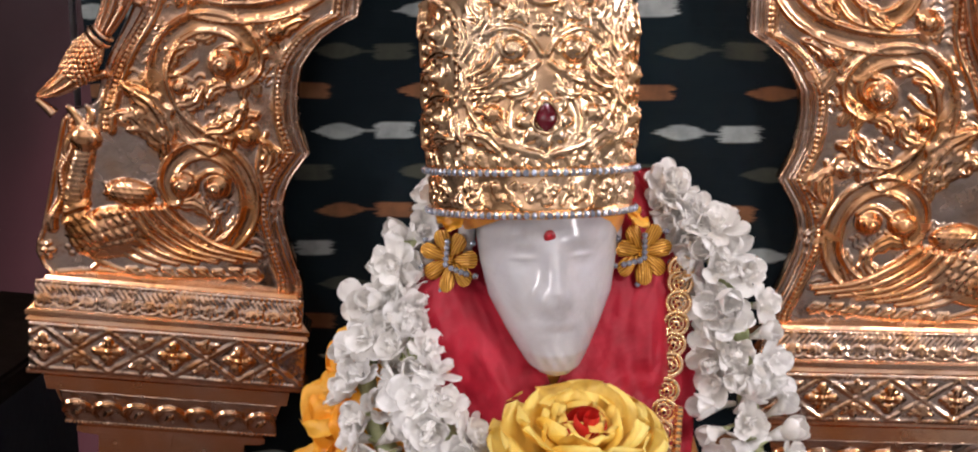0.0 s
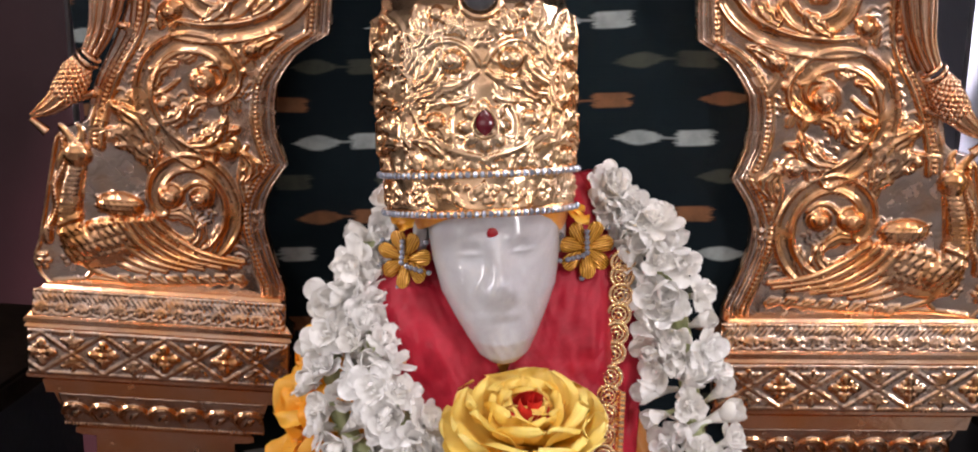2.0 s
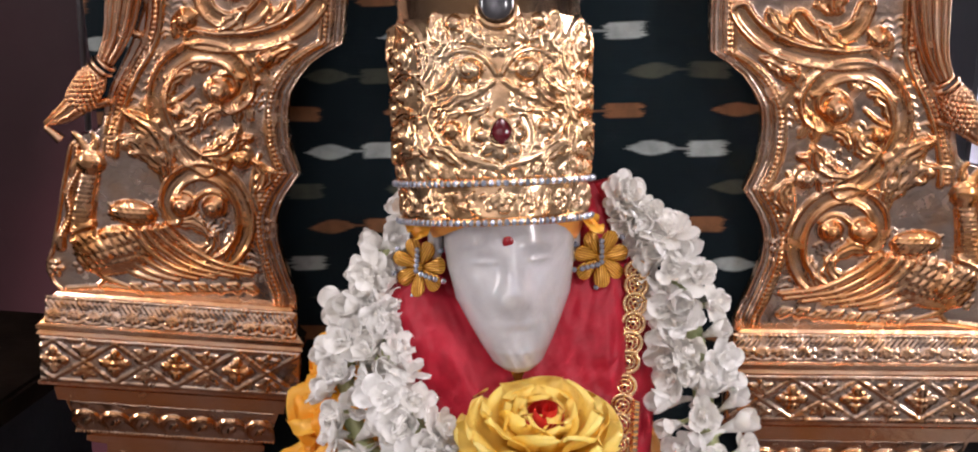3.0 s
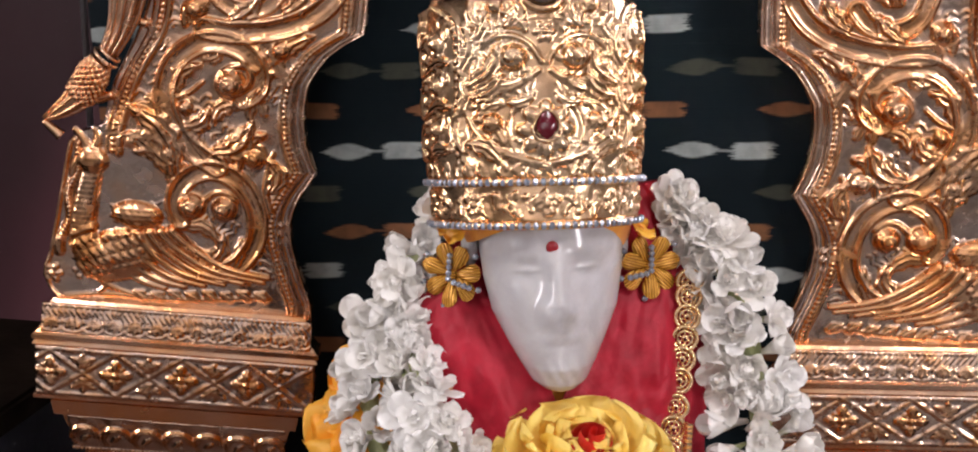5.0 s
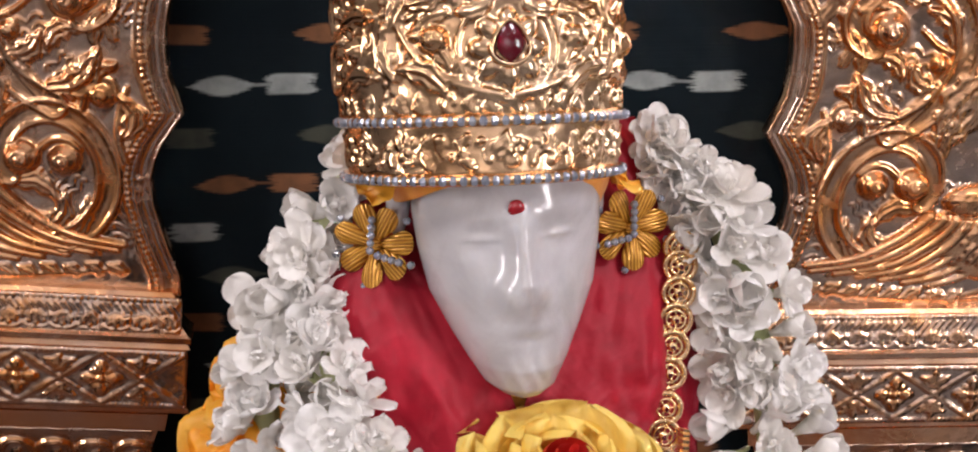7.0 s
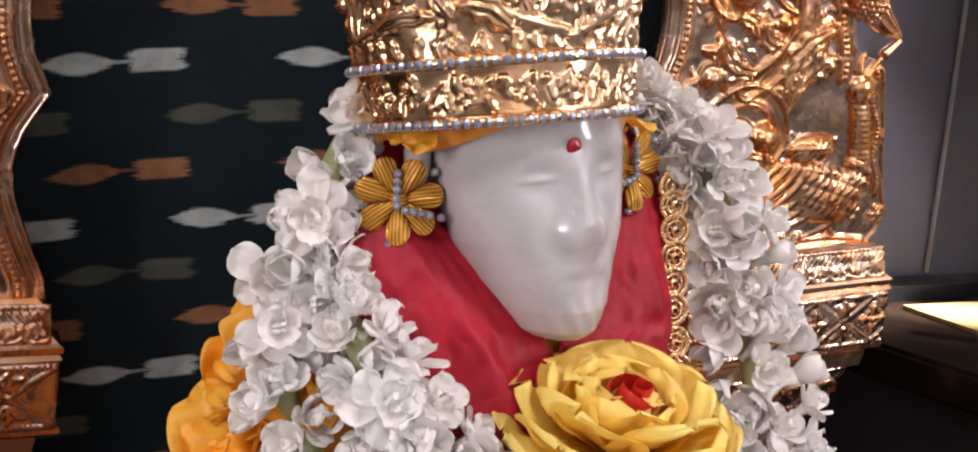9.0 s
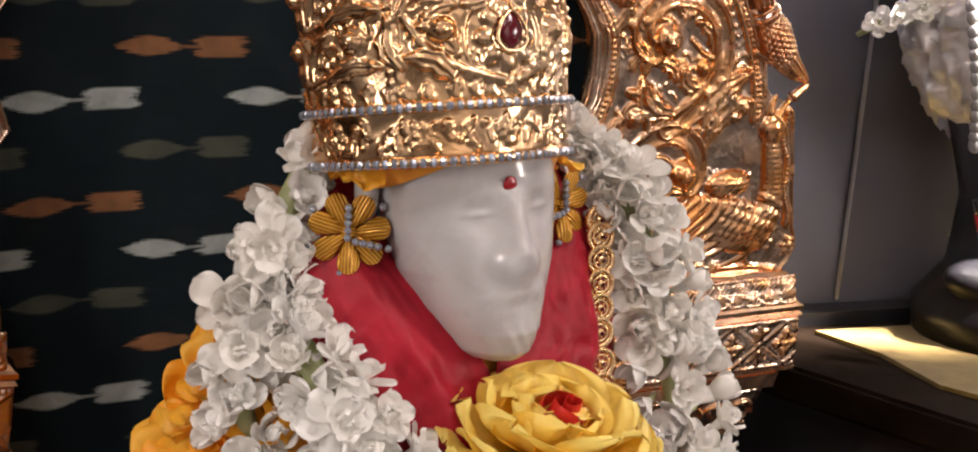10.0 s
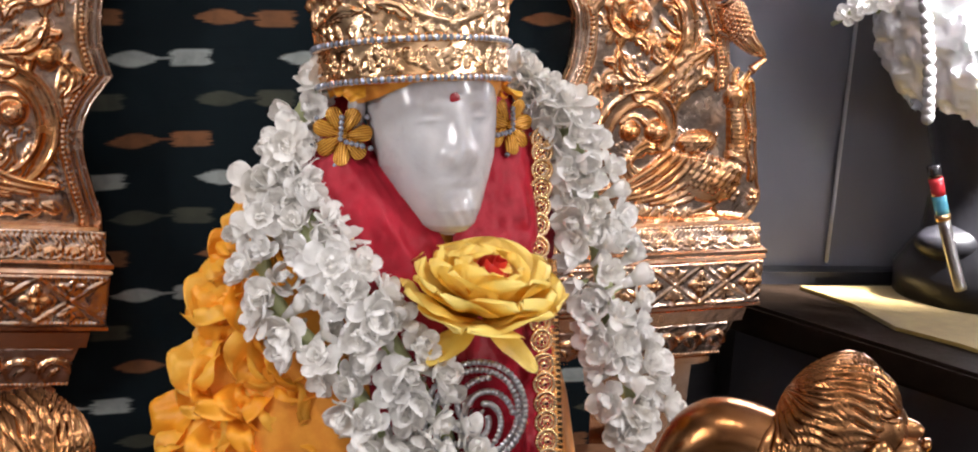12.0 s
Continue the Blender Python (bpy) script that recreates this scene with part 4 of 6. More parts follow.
def statue():
    rows, cols = 150, 200
    verts = []
    # half width, front depth, back depth by height below the forehead mark
    table = ((-0.091, 0.005, 0.020, 0.004), (-0.0895, 0.0115, 0.032, 0.012), (-0.085, 0.0170, 0.0395, 0.02), (-0.075, 0.0225, 0.0440, 0.03), (-0.062, 0.0290, 0.0435, 0.04), (-0.045, 0.0365, 0.0420, 0.046), (-0.025, 0.0402, 0.0415, 0.05),
             (-0.010, 0.0415, 0.0435, 0.05), (0.005, 0.0410, 0.0440, 0.05), (0.03, 0.038, 0.040, 0.048), (0.05, 0.028, 0.030, 0.036), (0.06, 0.012, 0.014, 0.014))
    tz = [r[0] for r in table]
    for i in range(rows):
        c = -0.092 + 0.152 * i / (rows - 1)
        w, f, b = (np.interp(c, tz, [r[k] for r in table]) for k in (1, 2, 3))
        for j in range(cols):
            t = 2 * math.pi * j / cols
            ca, sa = math.cos(t), math.sin(t)
            a, y = w * ca, (f if sa < 0 else b) * sa
            y += 0.0455
            if sa < 0:
                front = (-sa) ** 1.2
                nose = math.exp(-(a / np.interp(c, (-0.045, -0.012), (0.0082, 0.0060))) ** 2) * (np.interp(c, (-0.066, -0.054, -0.046, -0.038, -0.030, -0.014, -0.004), (0, 0.0026, 0.0066, 0.0094, 0.0086, 0.0052, 0)))
                wing = math.exp(-((abs(a) - 0.008) / 0.0045) ** 2) * math.exp(-((c + 0.042) / 0.007) ** 2) * 0.0038
                brow = math.exp(-((abs(a) - 0.016) / 0.012) ** 2) * math.exp(-((c + 0.0085) / 0.0065) ** 2) * 0.0015
                socket = math.exp(-((abs(a) - 0.0165) / 0.008) ** 2) * math.exp(-((c + 0.0185) / 0.006) ** 2) * 0.0022
                lid = math.exp(-((abs(a) - 0.0165) / 0.0056) ** 2) * math.exp(-((c + 0.0190) / 0.0022) ** 2) * 0.0027
                cheek = math.exp(-((abs(a) - 0.021) / 0.010) ** 2) * math.exp(-((c + 0.036) / 0.011) ** 2) * 0.0022
                tache = math.exp(-((abs(a) - 0.0085) / 0.0075) ** 2) * math.exp(-((c + 0.0545 + 0.25 * abs(a)) / 0.0042) ** 2) * 0.0012
                mouth = math.exp(-(a / 0.008) ** 2) * math.exp(-((c + 0.0615) / 0.0026) ** 2) * 0.0008
                fold = math.exp(-((abs(a) - 0.0185 - 0.25 * (-0.05 - c)) / 0.0035) ** 2) * math.exp(-((c + 0.062) / 0.014) ** 2) * 0.0009
                strand = 0.00035 * math.sin(a * 900 + 3 * math.sin(c * 160)) * max(0.0, min(1.0, (-0.064 - c) / 0.01))
                slit = math.exp(-((abs(a) - 0.0165) / 0.0060) ** 2) * math.exp(-((c + 0.0200 + 12 * (abs(a) - 0.0165) ** 2) / 0.0009) ** 2) * 0.0008
                y -= front * (nose + wing + brow - socket + lid + cheek + tache - mouth - fold + strand - slit)
            verts.append((a, y, c))
    head = (verts, grid_faces(rows, cols, True) + [tuple(range(cols))[::-1], tuple(range((rows - 1) * cols, rows * cols))])
    m = HEAD_TILT
    head = ([tuple(m @ Vector(v)) for v in head[0]], head[1])
    body = []
    prof = ((-0.36, 0.15, 0.10, 0.10), (-0.30, 0.145, 0.095, 0.09), (-0.22, 0.120, 0.078, 0.075), (-0.16, 0.100, 0.062, 0.07), (-0.12, 0.088, 0.052, 0.066), (-0.09, 0.060, 0.036, 0.068), (-0.06, 0.034, 0.028, 0.07), (-0.03, 0.026, 0.026, 0.07), (0.0, 0.026, 0.026, 0.07))
    for c, w, d, y in prof:
        for j in range(40):
            t = 2 * math.pi * j / 40
            body.append((w * math.cos(t), y + d * math.sin(t), c))
    tors = (body, grid_faces(len(prof), 40, True) + [tuple(range(40))[::-1], tuple(range(320, 360))])
    ears = [ball((s * 0.044, 0.052, -0.012), 0.012, 12, 10, (0.45, 0.7, 1.3)) for s in (-1, 1)]
    return mesh_of("marble_statue", *joined([head, tors] + ears), MARBLE)


thing("marble_statue", statue(), S, "white marble seated statue dressed and garlanded on the throne", "statue")
thing("forehead_mark", mesh_of("forehead_mark", *ball((0, 0, 0), 0.0036, 16, 10, (1, 0.45, 1.05)), VERMILION), S @ pose(0, -0.0026, 0.0), "small round red stone stuck on the forehead", "jewel")

# ---- the crown ----
CR = pose(-0.0155, 0.050, 1.2020, 0, 0, 0) @ pose(0, 0, 0, -9.5, -4.2, 0)
RAD = 0.0608


def crown_relief(u, v):
    """Drum with a heart of scrolls on front and back, arched leaf panels on both sides, and a flowered band below."""
    r = Relief(u, v)
    L = 2 * math.pi * RAD
    mid = RAD * 0.24
    for o in (mid - L, mid - L / 2, mid, mid + L / 2):
        for s in (-1, 1):
            def m(pts):
                return [(o + s * p[0], p[1]) for p in pts]

            def leaf(a, b, w, bend=0.0, lift=0.95):
                r.leaf((o + s * a[0], a[1]), (o + s * b[0], b[1]), w, lift, 5, bend * s)
            heart = m([(0.001, 0.0335), (0.018, 0.0375), (0.0345, 0.047), (0.0440, 0.060), (0.0465, 0.0725), (0.0435, 0.086), (0.036, 0.0955), (0.025, 0.1025), (0.014, 0.1020), (0.0055, 0.0955), (0.001, 0.0860)])
            r.stroke(curve(heart, 60), 0.0019, 0.0015, 1.15)
            # lobe of the heart: a rolled end with leaves fanning out of it
            r.stroke(curve(m([(0.002, 0.0845), (0.012, 0.0760), (0.026, 0.0715), (0.040, 0.0640)]), 24), 0.0017, 0.0012, 1.1)
            r.curl((o + s * 0.0165, 0.0905), 0.0072)
            leaf((0.042, 0.076), (0.024, 0.0965), 0.0072, 0.003)
            leaf((0.040, 0.070), (0.022, 0.0800), 0.0062, 0.002)
            leaf((0.036, 0.078), (0.0355, 0.0925), 0.0050, -0.001)
            leaf((0.026, 0.076), (0.0095, 0.0800), 0.0040, 0.001)
            # beneath: ring about the flower, a small scroll and its leaves
            r.stroke(m(spiral((0.0, 0.052), 0.0200, 0.0195, -88, 60, 30)), 0.0015, 0.0011, 1.1)
            r.curl((o + s * 0.0285, 0.0560), 0.0058)
            leaf((0.022, 0.044), (0.0385, 0.0580), 0.0052, 0.002)
            leaf((0.022, 0.0665), (0.036, 0.0600), 0.0042, 0.001)
            leaf((0.006, 0.070), (0.020, 0.0665), 0.0042, -0.001)
            # outside the heart: acanthus climbing to the shoulder
            leaf((0.024, 0.0350), (0.044, 0.0450), 0.0062, 0.002)
            leaf((0.008, 0.0330), (0.022, 0.0385), 0.0036, 0.001)
            leaf((0.046, 0.0400), (0.0500, 0.0620), 0.0060, -0.002)
            leaf((0.049, 0.0600), (0.0480, 0.0860), 0.0058, 0.003)
            leaf((0.048, 0.0840), (0.0440, 0.1100), 0.0070, 0.003)
            leaf((0.044, 0.0980), (0.0300, 0.1130), 0.0060, 0.002)
            leaf((0.030, 0.1060), (0.0400, 0.1260), 0.0062, -0.003)
            leaf((0.020, 0.1060), (0.0145, 0.1215), 0.0055, 0.002)
            leaf((0.009, 0.1040), (0.0230, 0.1150), 0.0042, 0.001)
            r.curl((o + s * 0.0265, 0.1190), 0.0050)
            r.vine(heart, 18, 0.0062 * s, 0.21 * s, 1.0, False)
            r.vine(m([(0.004, 0.078), (0.016, 0.0755), (0.030, 0.0735), (0.040, 0.070)]), 7, 0.0052, 0.2)
            r.vine(m(spiral((0.0225, 0.087), 0.0150, 0.0095, -60, 220, 30)), 11, 0.0050, 0.2)
            r.vine(m([(0.012, 0.039), (0.024, 0.043), (0.035, 0.0515), (0.0405, 0.0630)]), 9, 0.0052, 0.2)
            r.vine(m([(0.004, 0.110), (0.010, 0.116), (0.022, 0.1130), (0.034, 0.1180), (0.046, 0.116)]), 9, 0.0058, 0.2)
        r.flower((o, 0.0520), 0.0155, 8, 0.75)
        r.flower((o, 0.1035), 0.0062, 6, 0.9)
        r.stroke(spiral((o, 0.1280), 0.0125, 0.0125, 0, 360, 40), 0.0022, None, 1.1)
        # the side panel: a beaded arch over stacked leaves
        q = o + L / 4
        arch = [(q - 0.0475, 0.036), (q - 0.0475, 0.104)] + [(q + 0.0475 * math.cos(radians(a)), 0.104 + 0.0225 * math.sin(radians(a))) for a in range(180, -1, -12)] + [(q + 0.0475, 0.036)]
        r.stroke(arch, 0.0017, None, 1.0)
        r.beads([(q + (x - q) * 0.93, z - 0.003) for x, z in arch], 0.0046, 0.0019, 1.0)
        for s in (-1, 1):
            for z in (0.036, 0.060, 0.084):
                r.stroke(curve([(q, z), (q + s * 0.016, z + 0.004), (q + s * 0.033, z + 0.013), (q + s * 0.034, z + 0.022), (q + s * 0.025, z + 0.023)], 20), 0.0021, 0.0015, 1.1)
                r.curl((q + s * 0.0270, z + 0.0175), 0.0055)
                r.leaf((q + s * 0.003, z), (q + s * 0.0150, z + 0.0220), 0.0064, 0.9, 5, 0.003 * s)
                r.vine([(q + s * 0.004, z + 0.012), (q + s * 0.016, z + 0.018), (q + s * 0.030, z + 0.027), (q + s * 0.042, z + 0.022)], 7, 0.0058, 0.21)
                r.leaf((q + s * 0.012, z + 0.001), (q + s * 0.0400, z + 0.0060), 0.0048, 0.9, 5, 0.002 * s)
        r.leaf((q, 0.100), (q, 0.122), 0.0085, 0.9, 5)
        for x in (-0.05, -0.025, 0.0, 0.025, 0.05):
            r.leaf((o + x, 0.1425), (o + x + 0.007, 0.1600), 0.0068, 0.9, 5, 0.002)
            r.leaf((q + x, 0.1425), (q + x - 0.007, 0.1600), 0.0068, 0.9, 5, -0.002)
    for k in range(40):
        x = -L / 2 + L * k / 40
        r.leaf((x, 0.0265), (x + 0.0030 * math.sin(k * 1.7), 0.0345), 0.0036, 0.8, 3, 0.0008)
    r.stroke([(-L / 2, 0.1395), (L / 2, 0.1395)], 0.0016, None, 1.0)
    for k in range(64):
        x = -L / 2 + L * k / 64
        z = 0.0120 + 0.0032 * math.sin(k * 1.9)
        r.leaf((x, z - 0.0042), (x + 0.0050 * math.sin(k * 2.3), z + 0.0046), 0.0028, 1.05, 3, 0.0006)
        r.boss((x + 0.003, 0.0120 - 0.0048 * math.sin(k * 1.9)), 0.0022, 0.0016, 1.1, 40 * k)
    for k in range(9):
        r.flower((mid + (k - 4) * L / 9, 0.0120), 0.0066, 7, 0.9)
    wave = 0.00035 * np.sin(u * 170 + 2 * np.sin(v * 120)) * np.sin(v * 190 + 1.5 * np.sin(u * 110))
    return r.soften(1).swollen(50, 0.32, 0.86).h + wave


def crown_shape(t, v):
    """Radius of the crown's wall: a slightly squared drum that swells above the band."""
    swell = np.interp(v, (0, 0.004, 0.012, 0.0215, 0.0255, 0.040, 0.08, 0.108, 0.120, 0.128, 0.133, 0.136, 0.17), (-0.0016, -0.0010, -0.0018, -0.0004, 0.0, 0.0004, 0.0004, 0.0002, -0.0016, -0.005, -0.010, -0.013, -0.014))
    return RAD + swell


def crown():
    rows, cols = 280, 640
    t = np.linspace(-math.pi, math.pi, cols, endpoint=False)
    v = np.linspace(0.0, 0.165, rows)
    T, V = np.meshgrid(t, v)
    h = crown_relief(T * RAD, V) * 1.15
    R = crown_shape(T, V) + h
    X, Y, Z = R * np.sin(T), -R * np.cos(T), V
    verts = np.stack([X, Y, Z], -1).reshape(-1, 3)
    inner = np.stack([(RAD - 0.003) * np.sin(T), -(RAD - 0.003) * np.cos(T), V], -1)[[0, -1]].reshape(-1, 3)
    n = rows * cols
    f = grid_faces(rows, cols, True)
    f += [(j, n + j, n + (j + 1) % cols, (j + 1) % cols) for j in range(cols)]
    f += [(n + j, n + cols + j, n + cols + (j + 1) % cols, n + (j + 1) % cols) for j in range(cols)]
    f += [(n + cols + j, n - cols + j, n - cols + (j + 1) % cols, n + cols + (j + 1) % cols) for j in range(cols)]
    return mesh_of("crown", np.r_[verts, inner], f, CROWN)


crown_ob = thing("crown", crown(), CR, "tall embossed yellow gold crown with rhinestone bands and a red stone", "crown")
for z, rr in ((0.0005, RAD - 0.0002), (0.0240, RAD + 0.0014)):
    ring = [(rr * math.sin(a), -rr * math.cos(a), z) for a in np.linspace(0, 2 * math.pi, 97)]
    band = part("band", mesh_of("band", *tube(ring, 0.0024, 8), CROWN), crown_ob, None, "thin gold band set with stones")
    cut = mesh_of("rhinestone", *ball((0, 0, 0), 0.0022, 6, 4, (1, 1, 1)), DIAMOND, False)
    for k in range(92):
        a = 2 * math.pi * k / 92
        part("rhinestone", cut, band, pose((rr + 0.0011) * math.sin(a), -(rr + 0.0011) * math.cos(a), z, 0, 0, 40 * k))


def drop(r, h):
    verts, n = [], 20
    for i in range(11):
        k = i / 10
        w = math.sin(math.pi * k) ** 0.8 * (1 - 0.45 * k)
        for j in range(n):
            t = 2 * math.pi * j / n
            verts.append((r * w * math.cos(t), 0.45 * r * w * math.sin(t), h * (k - 0.45)))
    return verts, grid_faces(11, n, True)


gem_m = pose(RAD * 1.085 * math.sin(0.24), -RAD * 1.085 * math.cos(0.24), 0.0540, 0, 0, 14)
part("drop_stone", mesh_of("drop_stone", *drop(0.0075, 0.0175), RUBY), crown_ob, gem_m, "dark red drop shaped stone")
top_m = pose(RAD * 0.975 * math.sin(0.24), -RAD * 0.975 * math.cos(0.24), 0.1290, 0, 0, 14)
part("round_stone", mesh_of("round_stone", *ball((0, 0, 0), 0.0105, 24, 16, (1, 0.5, 1)), SMOKE), crown_ob, top_m, "large round smoke-grey stone")
part("stone_setting", mesh_of("stone_setting", *tube([(0.0072 * math.sin(a) * (1 - 0.35 * math.cos(a)) ** 1, -0.001, 0.0085 * math.cos(a)) for a in np.linspace(0, 2 * math.pi, 33)], 0.0009, 6), CROWN), crown_ob, gem_m)

# ---- cloths ----


def drape(name, lines, n, material, thick=0.0015, crease=0.0012, seed=0, pleat=0.0):
    """A cloth lofted through lines of points, with creases, as a closed thin sheet."""
    ls = [curve(l, n) for l in lines]
    rows = len(lines) * 22
    P = np.array(ls)
    t = np.linspace(0, len(lines) - 1, rows)
    Q = np.empty((rows, n, 3))
    for j in range(n):
        for k in range(3):
            Q[:, j, k] = np.interp(t, range(len(lines)), P[:, j, k])
    for _ in range(4):
        Q[1:-1] = (Q[:-2] + 2 * Q[1:-1] + Q[2:]) / 4
    verts = []
    for i in range(rows):
        for j in range(n):
            x, y, z = Q[i, j]
            d = pleat * (abs(math.sin(9.0 * i / rows + 1.6 * noise.noise((i * 0.05, j * 0.06, seed)) + seed)) - 0.5) * math.sin(math.pi * min(1.0, i / rows * 1.1))
            d += 0.006 * abs(noise.noise((x * 30 + z * 16, seed, z * 10))) if pleat else 0.0
            d += crease * (noise.noise((x * 38 + seed, y * 30, z * 30)) + 0.75 * abs(noise.noise((x * 80 + z * 40, y * 60, z * 55 - x * 30 + seed))) + 0.3 * noise.noise((x * 190, y * 150, z * 150 + seed)))
            verts.append((x, y - d, z))
    N = len(verts)
    back = [(x, y + thick, z) for x, y, z in verts]
    f = grid_faces(rows, n)
    rim = [i * n for i in range(rows)] + [(rows - 1) * n + j for j in range(1, n)] + [i * n + n - 1 for i in range(rows - 2, -1, -1)] + [j for j in range(n - 2, 0, -1)]
    f2 = [tuple(k + N for k in q[::-1]) for q in f]
    f3 = [(rim[(k + 1) % len(rim)], rim[k], rim[k] + N, rim[(k + 1) % len(rim)] + N) for k in range(len(rim))]
    return mesh_of(name, verts + back, f + f2 + f3, material)


shawl_lines_a = [
    [(-0.036, 0.085, 0.03), (-0.040, 0.078, -0.01), (-0.031, 0.060, -0.035), (-0.014, 0.036, -0.064), (0.004, 0.021, -0.088), (0.012, 0.012, -0.104), (0.008, 0.000, -0.135), (0.004, -0.010, -0.18), (0.004, -0.018, -0.24)],
    [(-0.046, 0.088, 0.01), (-0.054, 0.076, -0.016), (-0.058, 0.054, -0.035), (-0.046, 0.028, -0.064), (-0.030, 0.013, -0.088), (-0.018, 0.004, -0.108), (-0.012, -0.005, -0.135), (-0.012, -0.011, -0.18), (-0.012, -0.018, -0.24)],
    [(-0.048, 0.095, 0.005), (-0.064, 0.086, -0.022), (-0.080, 0.064, -0.045), (-0.078, 0.042, -0.075), (-0.070, 0.026, -0.105), (-0.060, 0.014, -0.130), (-0.050, 0.006, -0.155), (-0.044, 0.0, -0.19), (-0.040, -0.01, -0.24)],
]
shawl_lines_b = [
    [(0.066, 0.086, 0.026), (0.084, 0.072, 0.004), (0.098, 0.058, -0.036), (0.102, 0.048, -0.09), (0.100, 0.038, -0.13), (0.096, 0.028, -0.17), (0.092, 0.014, -0.21), (0.088, 0.0, -0.25)],
    [(0.050, 0.084, 0.022), (0.064, 0.070, -0.006), (0.074, 0.046, -0.04), (0.066, 0.024, -0.08), (0.054, 0.010, -0.115), (0.048, 0.000, -0.15), (0.050, -0.006, -0.20), (0.050, -0.010, -0.25)],
    [(0.034, 0.078, 0.02), (0.040, 0.070, -0.008), (0.040, 0.052, -0.035), (0.024, 0.026, -0.074), (0.008, 0.014, -0.096), (-0.004, 0.002, -0.13), (-0.006, -0.012, -0.19), (0.000, -0.020, -0.25)],
]
shawl = thing("shawl", None, S, "crimson silk shawl draped over the statue's shoulders and chest", "shawl")
part("shawl_fold", drape("shawl_fold", shawl_lines_a, 80, RED, crease=0.0030, seed=1, pleat=0.002), shawl)
part("shawl_fold", drape("shawl_fold", shawl_lines_b, 80, RED, crease=0.0042, seed=7, pleat=0.003), shawl)


def robe():
    prof = ((-0.36, 0.158, 0.108, 0.10), (-0.30, 0.153, 0.103, 0.09), (-0.22, 0.128, 0.086, 0.075), (-0.16, 0.108, 0.068, 0.07), (-0.12, 0.095, 0.055, 0.066), (-0.09, 0.076, 0.042, 0.066), (-0.065, 0.050, 0.034, 0.066))
    verts = []
    n = 90
    rows = 40
    cs = np.linspace(-0.36, -0.068, rows)
    for c in cs:
        w, d, y = (np.interp(c, [p[0] for p in prof], [p[k] for p in prof]) for k in (1, 2, 3))
        for j in range(n):
            t = 2 * math.pi * j / n
            k = 1 + 0.03 * noise.noise((math.cos(t) * 4, math.sin(t) * 4, c * 8)) + 0.015 * math.sin(t * 17 + c * 30)
            verts.append((w * k * math.cos(t), y + d * k * math.sin(t), c))
    return mesh_of("robe", verts, grid_faces(rows, n, True), SAFFRON)


thing("robe", robe(), S, "saffron orange cloth robe on the statue", "robe")


def headcloth():
    verts, n, rows = [], 90, 14
    for i in range(rows):
        k = i / (rows - 1)
        for j in range(n):
            t = 2 * math.pi * j / n
            puff = 0.0035 * math.sin(math.pi * k) + 0.0016 * noise.noise((math.cos(t) * 5, math.sin(t) * 5, k * 3))
            front = max(0.0, -math.sin(t)) ** 2
            z = -0.004 + 0.024 * k + 0.017 * front - 0.006 * (1 - front) * (1 - k)
            verts.append(((0.0465 + puff) * math.cos(t), 0.052 + (0.0505 + puff) * math.sin(t), z))
    return mesh_of("headcloth", verts, grid_faces(rows, n, True), SAFFRON)


head_wrap = thing("headcloth", headcloth(), S, "orange cloth wound round the head beneath the crown", "cloth")

# ---- petals and flowers ----


def petal(length, width, cup, bend, rows=8, cols=7, tip=0.2, ruffle=0.0, seed=0, roll=0.0):
    """A petal from its base at the origin, growing along +x. cup: radians by which it wraps sideways; bend: radians by which it curves up along its length."""
    verts = []
    for i in range(rows):
        k = 1 - (1 - i / (rows - 1)) ** 1.6
        top = 0.66 - 0.2 * tip
        w = width * (0.26 + 0.74 * math.sin(min(1.0, k / top) * math.pi / 2)) * (1 - max(0.0, (k - top) / (1.002 - top)) ** (2.6 - 1.5 * tip)) ** 0.5
        a = bend * k if abs(bend) > 1e-4 else 1e-4 * k
        q = bend if abs(bend) > 1e-4 else 1e-4
        x, z = length * math.sin(a) / q, length * (1 - math.cos(a)) / q
        for j in range(cols):
            s = 2 * j / (cols - 1) - 1
            c = cup * (1.0 - 0.72 * k) + 1e-4
            t = c * s
            y, up = w / 2 * math.sin(t) / c, w / 2 * (1 - math.cos(t)) / c
            up += ruffle * noise.noise((k * 3 + seed * 7.3, s * 2.2, seed * 1.7)) * k - roll * max(0.0, k - 0.7) ** 2 * length * 3
            verts.append((x - up * math.sin(a), y, z + up * math.cos(a)))
    return verts, grid_faces(rows, cols, False)


def moved(vf, m):
    return [tuple(m @ Vector(v)) for v in vf[0]], vf[1]


